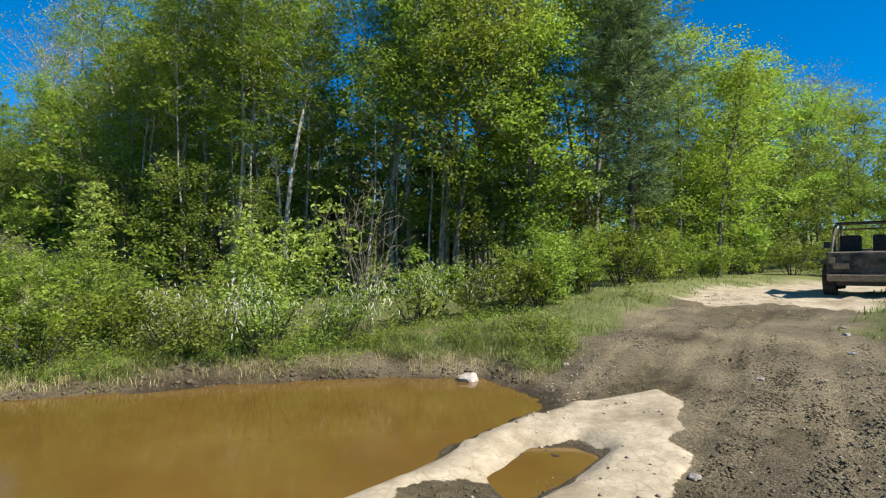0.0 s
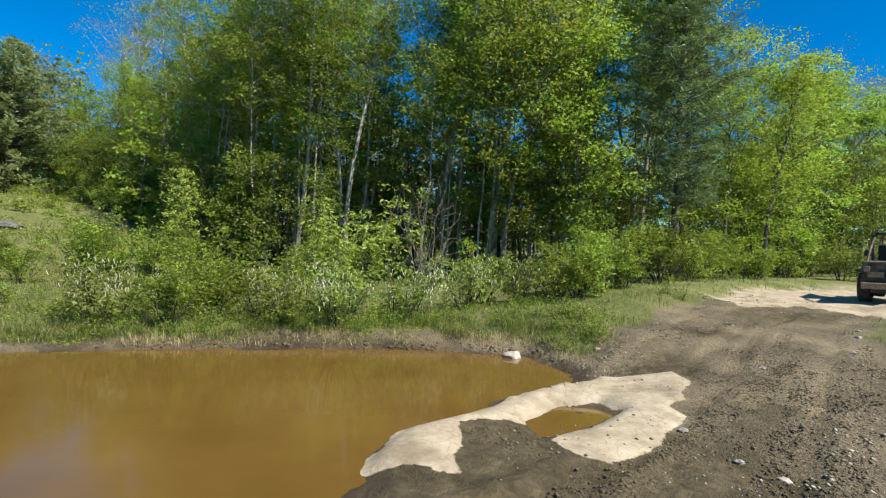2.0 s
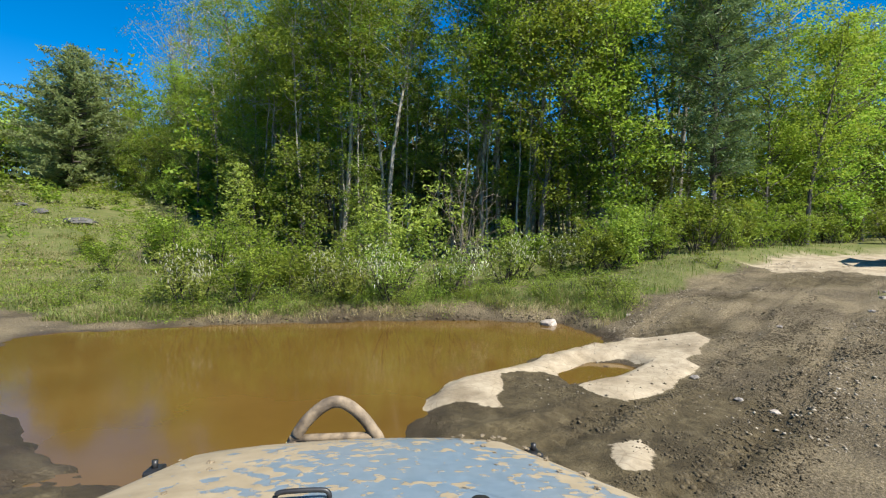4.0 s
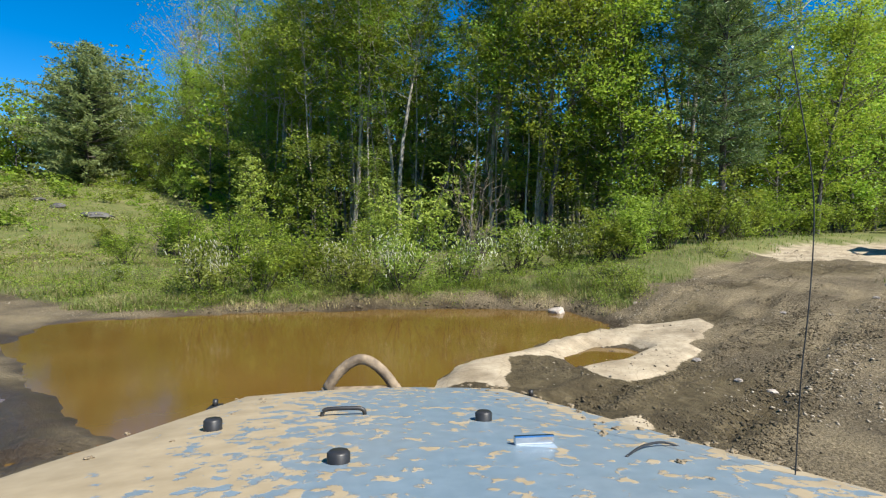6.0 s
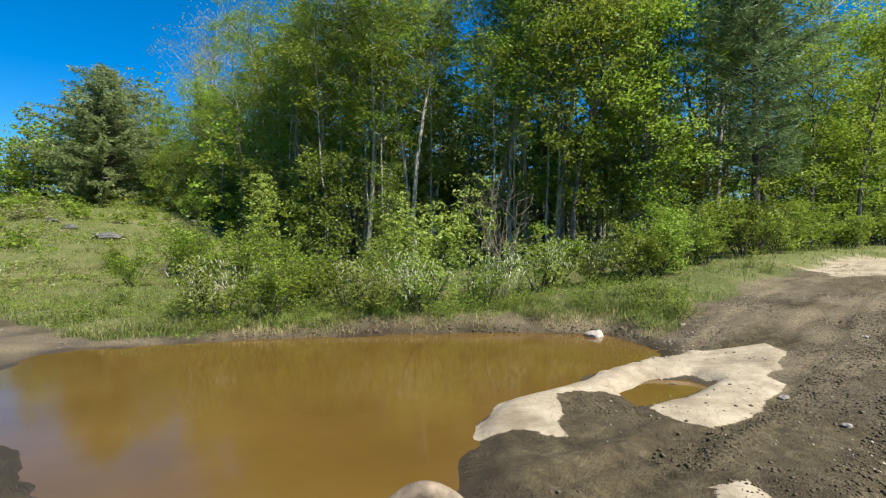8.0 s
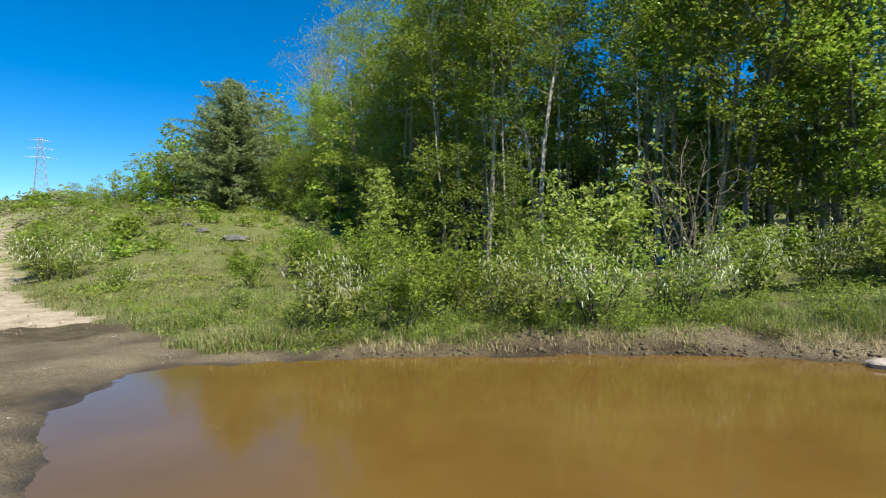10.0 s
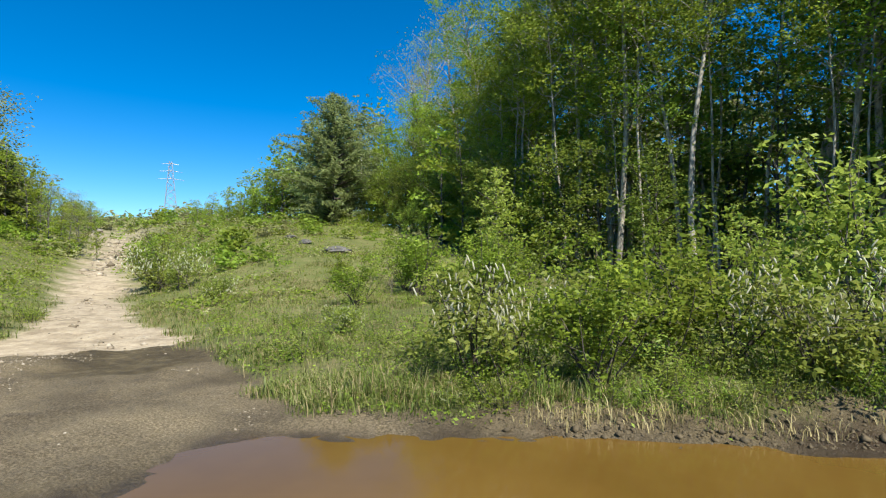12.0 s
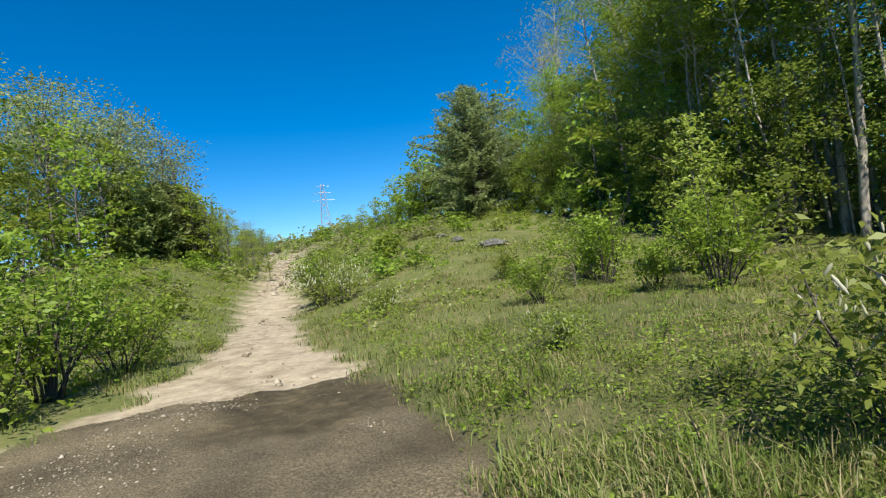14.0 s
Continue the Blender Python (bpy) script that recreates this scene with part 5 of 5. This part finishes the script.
PAINT, t, b = material("mud_spattered_blue_paint")
co = t.nodes.new("ShaderNodeTexCoord")
sp = t.nodes.new("ShaderNodeSeparateXYZ")
t.links.new(co.outputs["Object"], sp.inputs[0])
lean_x = t.nodes.new("ShaderNodeMapRange")
t.links.new(sp.outputs[0], lean_x.inputs[0])
for i, v in ((1, -0.60), (2, 0.02), (3, 0.34), (4, 0.0)):
    lean_x.inputs[i].default_value = v
lean_y = t.nodes.new("ShaderNodeMapRange")
t.links.new(sp.outputs[1], lean_y.inputs[0])
for i, v in ((1, 1.45), (2, 1.85), (3, 0.0), (4, 0.16)):
    lean_y.inputs[i].default_value = v
# how near the bonnet's tapering sides: x / (0.978 - 0.29 y)
taper = t.nodes.new("ShaderNodeMath")
taper.operation = "MULTIPLY_ADD"
t.links.new(sp.outputs[1], taper.inputs[0])
taper.inputs[1].default_value, taper.inputs[2].default_value = -0.29, 0.978
across = t.nodes.new("ShaderNodeMath")
across.operation = "DIVIDE"
t.links.new(sp.outputs[0], across.inputs[0])
t.links.new(taper.outputs[0], across.inputs[1])
rim_side = t.nodes.new("ShaderNodeMapRange")
t.links.new(across.outputs[0], rim_side.inputs[0])
for i, v in ((1, 0.55), (2, 0.97), (3, 0.0), (4, 0.24)):
    rim_side.inputs[i].default_value = v
adds = noise_tex(t, 25.0, 8, 0.58)
for src in (lean_x.outputs[0], lean_y.outputs[0], rim_side.outputs[0]):
    m_ = t.nodes.new("ShaderNodeMath")
    m_.operation = "ADD"
    t.links.new(adds, m_.inputs[0])
    t.links.new(src, m_.inputs[1])
    adds = m_.outputs[0]
mask = ramp(t, adds, [(0.575, (0, 0, 0)), (0.615, (1, 1, 1))])
film = ramp(t, noise_tex(t, 2.2, 3), [(0.35, (0, 0, 0)), (0.8, (0.35, 0.35, 0.35))])
paint_c = ramp(t, noise_tex(t, 30, 5), [(0.3, (0.145, 0.205, 0.25)), (0.7, (0.19, 0.255, 0.305))])
paint_c = mixc(t, film, paint_c, (0.30, 0.27, 0.22))
mud_c2 = ramp(t, noise_tex(t, 16, 5), [(0.3, (0.28, 0.22, 0.13)), (0.7, (0.38, 0.305, 0.19))])
t.links.new(mixc(t, mask, paint_c, mud_c2), b.inputs["Base Color"])
rr_ = t.nodes.new("ShaderNodeMapRange")
t.links.new(mask, rr_.inputs[0])
rr_.inputs[3].default_value, rr_.inputs[4].default_value = 0.42, 0.9
t.links.new(rr_.outputs[0], b.inputs["Roughness"])
bump(t, b, mask, 0.4, 0.004)
RUBBER = plain_material("muddy_rubber", (0.025, 0.023, 0.02), (0.10, 0.08, 0.055), 8.0, 0.9, 0, 0.3)
BLACK = plain_material("black_plastic", (0.012, 0.012, 0.013), (0.03, 0.03, 0.03), 30.0, 0.45)
STEEL_MUD = plain_material("mud_caked_steel", (0.20, 0.14, 0.085), (0.36, 0.26, 0.16), 12.0, 0.85, 0, 0.5)
CLUMP = plain_material("dried_mud_lump", (0.15, 0.115, 0.07), (0.27, 0.215, 0.135), 40.0, 0.9, 0, 0.5)
HOOP_MUD = plain_material("mud_smeared_tube", (0.10, 0.075, 0.05), (0.30, 0.23, 0.15), 22.0, 0.8, 0, 0.6)
RIM = plain_material("dull_steel_rim", (0.14, 0.12, 0.10), (0.30, 0.27, 0.23), 10.0, 0.5, 0.5)
CHROME = plain_material("bright_metal", (0.55, 0.57, 0.60), (0.68, 0.70, 0.72), 20.0, 0.2, 1.0)
# The pale blue tones paint a blue-white glare onto the catch plate.
PLATE = plain_material("glare_tinted_metal", (0.26, 0.34, 0.42), (0.38, 0.46, 0.53), 20.0, 0.35)
LENS_, t, b = material("lamp_lens")
b.inputs["Base Color"].default_value, b.inputs["Roughness"].default_value = (0.55, 0.55, 0.52, 1), 0.15
DIRTY = plain_material("mud_crusted_dark_paint", (0.024, 0.021, 0.018), (0.14, 0.108, 0.072), 5.5, 0.8, 0, 0.4)
SEAT_ = plain_material("black_vinyl", (0.016, 0.014, 0.012), (0.045, 0.037, 0.028), 20.0, 0.9)

# the blue car whose bonnet lies below the eye; coordinates from the driver's eye, y along its nose
EYE_AT = (0.087, -2.889, 1.777)
car = empty("off_road_car", pose(*EYE_AT, -5.8, 0.3, 18.05), "muddy blue open off-road car at the puddle", "car")


def hood_half(y):
    return 0.485 + (1.7 - y) * 0.29


def hood_z(y):
    return -0.3545 - (y - 0.922) * 0.0634


bm = bmesh.new()
ys = [0.28, 0.45, 0.65, 0.85, 1.05, 1.25, 1.45, 1.60, 1.72, 1.79, 1.82, 1.83]
us = [-1.0, -0.985, -0.94, -0.8, -0.55, -0.25, 0.0, 0.25, 0.55, 0.8, 0.94, 0.985, 1.0]
grid_ = []
for y in ys:
    nose = max(0.0, (y - 1.60) / 0.23)
    row = []
    for u in us:
        e = max(0.0, (abs(u) - 0.8) / 0.2)
        z = hood_z(y) + 0.022 * (1 - u * u) - 0.07 * e ** 3 - 0.075 * nose ** 2.5
        w = hood_half(y) * (1 - 0.13 * nose ** 2 * abs(u) ** 3)
        row.append(bm.verts.new((u * w, y - 0.10 * nose * e * e - 0.045 * abs(u) ** 4 * nose, z)))
    grid_.append(row)
for a, c in zip(grid_, grid_[1:]):
    for j in range(len(us) - 1):
        bm.faces.new((a[j], a[j + 1], c[j + 1], c[j]))
ext = bmesh.ops.extrude_edge_only(bm, edges=[e for e in bm.edges if e.is_boundary])
for v in ext["geom"]:
    if isinstance(v, bmesh.types.BMVert):
        v.co.z -= 0.09
bmesh.ops.recalc_face_normals(bm, faces=bm.faces[:])
hood = part("hood", from_bm("hood", bm, True), PAINT, car, "blue-grey bonnet spattered with tan mud")
box("cowl", (-0.88, 0.06, -0.46), (0.88, 0.275, -0.335), PAINT, car, 0.02)
box("grille", (-0.50, 1.70, -0.98), (0.50, 1.76, -0.52), STEEL_MUD, car, 0.02)
for i in range(7):
    box("grille_slot", (-0.23 + i * 0.075, 1.757, -0.86), (-0.20 + i * 0.075, 1.768, -0.58), BLACK, car, 0.004)
for s in (-1, 1):
    lamp = rod("headlight", [(s * 0.36, 1.74, -0.70), (s * 0.36, 1.785, -0.70)], [0.10, 0.10], CHROME, car, 20)
    part("lens", from_np("lens", *tube([(s * 0.36, 1.786, -0.70), (s * 0.36, 1.80, -0.70)], [0.092, 0.03], 20)), LENS_, lamp)
    rod("fender", arc([(s * 0.76, 0.50, -1.05), (s * 0.76, 0.85, -0.80), (s * 0.76, 1.30, -0.74), (s * 0.76, 1.65, -0.80), (s * 0.76, 1.78, -0.95)], 5), 0.11, STEEL_MUD, car, 10)
    def follow(c):
        c.x += s * (hood_half(c.y) - 0.05)
    box("engine_side", (-0.03, 0.28, -1.0), (0.03, 1.66, -0.50), PAINT, car, 0.01, "", follow)
    box("tub_side", (s * 0.72 - 0.03, -1.75, -1.05), (s * 0.72 + 0.03, 0.27, -0.42), PAINT, car, 0.015)
    wheel(car, s * 0.78, 1.35, -1.231, 0.40, 0.26, RUBBER, RIM)
    wheel(car, s * 0.78, -1.05, -1.231, 0.40, 0.26, RUBBER, RIM)
    box("seat", (s * 0.36 - 0.24, -0.85, -1.0), (s * 0.36 + 0.24, -0.35, -0.72), SEAT_, car, 0.05)
    box("seat_back", (s * 0.36 - 0.24, -0.97, -0.95), (s * 0.36 + 0.24, -0.83, -0.38), SEAT_, car, 0.05)
    # bonnet catch
    catch = box("hood_latch", (s * (hood_half(1.58) - 0.02) - 0.018, 1.55, hood_z(1.58) - 0.06), (s * (hood_half(1.58) - 0.02) + 0.018, 1.62, hood_z(1.58) - 0.015), BLACK, car, 0.006)
    rod("catch_pin", [(s * (hood_half(1.58) - 0.02), 1.585, hood_z(1.58) - 0.018), (s * (hood_half(1.58) - 0.02), 1.585, hood_z(1.58) + 0.004)], 0.008, BLACK, catch, 8)
box("tub_floor", (-0.70, -1.75, -1.10), (0.70, 1.70, -1.03), BLACK, car, 0.01)
box("tailgate", (-0.74, -1.80, -1.05), (0.74, -1.755, -0.42), PAINT, car, 0.015)
box("dashboard", (-0.68, 0.02, -0.72), (0.68, 0.055, -0.40), BLACK, car, 0.01)
box("front_bumper", (-0.80, 1.84, -1.06), (0.80, 1.96, -0.92), STEEL_MUD, car, 0.02)
hx = -0.065
guard = rod("bumper_hoop", arc([(hx - 0.155, 1.90, -0.93), (hx - 0.150, 1.90, -0.54), (hx - 0.115, 1.90, -0.415), (hx - 0.035, 1.90, -0.336), (hx + 0.035, 1.90, -0.336), (hx + 0.115, 1.90, -0.415), (hx + 0.150, 1.90, -0.52), (hx + 0.155, 1.90, -0.93)], 6), 0.020, HOOP_MUD, car, 12, "mud-caked bent tube hoop")
rod("crossbar", [(hx - 0.145, 1.90, -0.44), (hx + 0.145, 1.90, -0.44)], 0.014, HOOP_MUD, guard, 10)
hy = 1.16
rod("hood_handle", arc([(-0.140, hy, hood_z(hy) + 0.016), (-0.137, hy, hood_z(hy) + 0.032), (-0.120, hy, hood_z(hy) + 0.037), (-0.060, hy, hood_z(hy) + 0.037), (-0.043, hy, hood_z(hy) + 0.032), (-0.040, hy, hood_z(hy) + 0.016)], 5), 0.005, BLACK, car, 8, "black bonnet handle")
for x, y in ((-0.361, 1.077), (0.226, 1.055), (-0.076, 0.76)):
    z = hood_z(y) + 0.006
    rod("rubber_stop", [(x, y, z), (x, y, z + 0.005), (x, y, z + 0.012), (x, y, z + 0.030), (x, y, z + 0.034)], [0.023, 0.022, 0.019, 0.019, 0.015], BLACK, car, 14, "black rubber bonnet stop")
cx_, cy_ = 0.275, 0.80
plate = box("hood_catch_plate", (cx_ - 0.042, cy_ - 0.03, hood_z(cy_) + 0.010), (cx_ + 0.034, cy_ + 0.03, hood_z(cy_) + 0.018), PLATE, car, 0.004, "metal catch plate, blue-white glare in its colour")
box("lip", (cx_ - 0.042, cy_ + 0.022, hood_z(cy_) + 0.018), (cx_ + 0.034, cy_ + 0.032, hood_z(cy_) + 0.034), CHROME, plate, 0.003, "bright worn metal lip")
rod("washer_hose", arc([(0.40, 0.73, hood_z(0.73) + 0.016), (0.46, 0.78, hood_z(0.78) + 0.020), (0.52, 0.803, hood_z(0.8) + 0.016), (0.585, 0.80, hood_z(0.80) - 0.012)], 6), 0.0022, BLACK, car, 6)
aerial = rod("aerial", arc([(0.615, 0.62, -0.345), (0.634, 0.62, -0.182), (0.652, 0.62, -0.078), (0.667, 0.62, 0.038), (0.669, 0.62, 0.132), (0.651, 0.62, 0.277), (0.642, 0.62, 0.34)], 6), 0.0010, BLACK, car, 6, "thin whip aerial")
rod("aerial_tip", [(0.642, 0.62, 0.338), (0.641, 0.62, 0.345)], 0.004, CHROME, aerial, 8)
g = np.random.default_rng(77)
for i in range(44):
    y = g.uniform(0.6, 1.7)
    u = g.choice([-1, 1]) * g.uniform(0.55, 0.93)
    if i > 15:
        u = g.uniform(0.55, 0.95)
    r = g.uniform(0.005, 0.012)
    me = rock(200 + i, r * 0.7, 0.5, 0.6)
    ob = part("mud_clump", me, CLUMP, car)
    e = max(0.0, (abs(u) - 0.8) / 0.2)
    ob.location = (u * hood_half(y), y, hood_z(y) + 0.022 * (1 - u * u) - 0.07 * e ** 3 + r * 0.1)

# the dark car that waits farther up the track; its base lies at its own zero
p = at_ground(12.05, 14.35)
jeep = empty("parked_off_road_car", pose(p.x, p.y, p.z - 0.02, 3.0, 0, -42) @ Matrix.Diagonal((1.05, 1.05, 1.05, 1)), "dark mud-crusted open car parked on the track", "car")
box("body", (-0.76, -1.75, 0.48), (0.76, 0.65, 1.13), DIRTY, jeep, 0.05)
box("chassis", (-0.58, -1.70, 0.30), (0.58, 1.70, 0.49), BLACK, jeep, 0.03)
box("hood", (-0.60, 0.62, 0.72), (0.60, 1.75, 1.14), DIRTY, jeep, 0.06)
for s in (-1, 1):
    box("fender", (s * 0.76 - 0.16, 0.75, 0.82), (s * 0.76 + 0.16, 1.80, 0.92), DIRTY, jeep, 0.03)
    box("rear_fender", (s * 0.78 - 0.12, -1.65, 0.84), (s * 0.78 + 0.12, -0.65, 0.92), DIRTY, jeep, 0.03)
    for y in (-1.15, 1.25):
        wheel(jeep, s * 0.74, y, 0.42, 0.42, 0.28, RUBBER, RIM)
    box("tail_lamp", (s * 0.64 - 0.06, -1.79, 0.86), (s * 0.64 + 0.06, -1.745, 1.0), STEEL_MUD, jeep, 0.01)
    rod("roll_bar", arc([(s * 0.66, -0.75, 1.08), (s * 0.66, -0.75, 1.70), (s * 0.60, -0.70, 1.84), (s * 0.60, 0.2, 1.86), (s * 0.62, 0.58, 1.78), (s * 0.66, 0.70, 1.10)], 5), 0.032, DIRTY, jeep, 8)
    rod("rear_brace", arc([(s * 0.62, -0.72, 1.80), (s * 0.64, -1.3, 1.45), (s * 0.66, -1.68, 1.08)], 5), 0.028, DIRTY, jeep, 8)
    rod("mirror_arm", [(s * 0.72, 0.55, 1.15), (s * 0.92, 0.58, 1.28)], 0.012, BLACK, jeep, 6)
    box("mirror", (s * 0.95 - 0.08, 0.56, 1.22), (s * 0.95 + 0.08, 0.60, 1.40), BLACK, jeep, 0.01)
for y, z in ((-0.74, 1.85), (0.25, 1.87), (-0.3, 1.87)):
    rod("cross_tube", [(-0.62, y, z), (0.62, y, z)], 0.030, DIRTY, jeep, 8)
wf = box("windshield_frame", (-0.70, 0.58, 1.10), (0.70, 0.63, 1.18), DIRTY, jeep, 0.01)
rod("frame_top", arc([(-0.68, 0.62, 1.15), (-0.66, 0.52, 1.66), (-0.55, 0.50, 1.72), (0.55, 0.50, 1.72), (0.66, 0.52, 1.66), (0.68, 0.62, 1.15)], 4), 0.026, STEEL_MUD, wf, 8)
box("rear_bumper", (-0.74, -1.92, 0.42), (0.74, -1.80, 0.58), STEEL_MUD, jeep, 0.02)
box("front_bumper", (-0.78, 1.82, 0.55), (0.78, 1.94, 0.70), STEEL_MUD, jeep, 0.02)
box("soft_top", (-0.64, -0.80, 1.865), (0.64, 0.55, 1.90), SEAT_, jeep, 0.015)
for s in (-1, 1):
    box("seat", (s * 0.34 - 0.23, -0.62, 1.0), (s * 0.34 + 0.23, -0.48, 1.55), SEAT_, jeep, 0.05)
box("plate_panel", (-0.62, -1.80, 0.72), (-0.30, -1.76, 0.86), STEEL_MUD, jeep, 0.006)
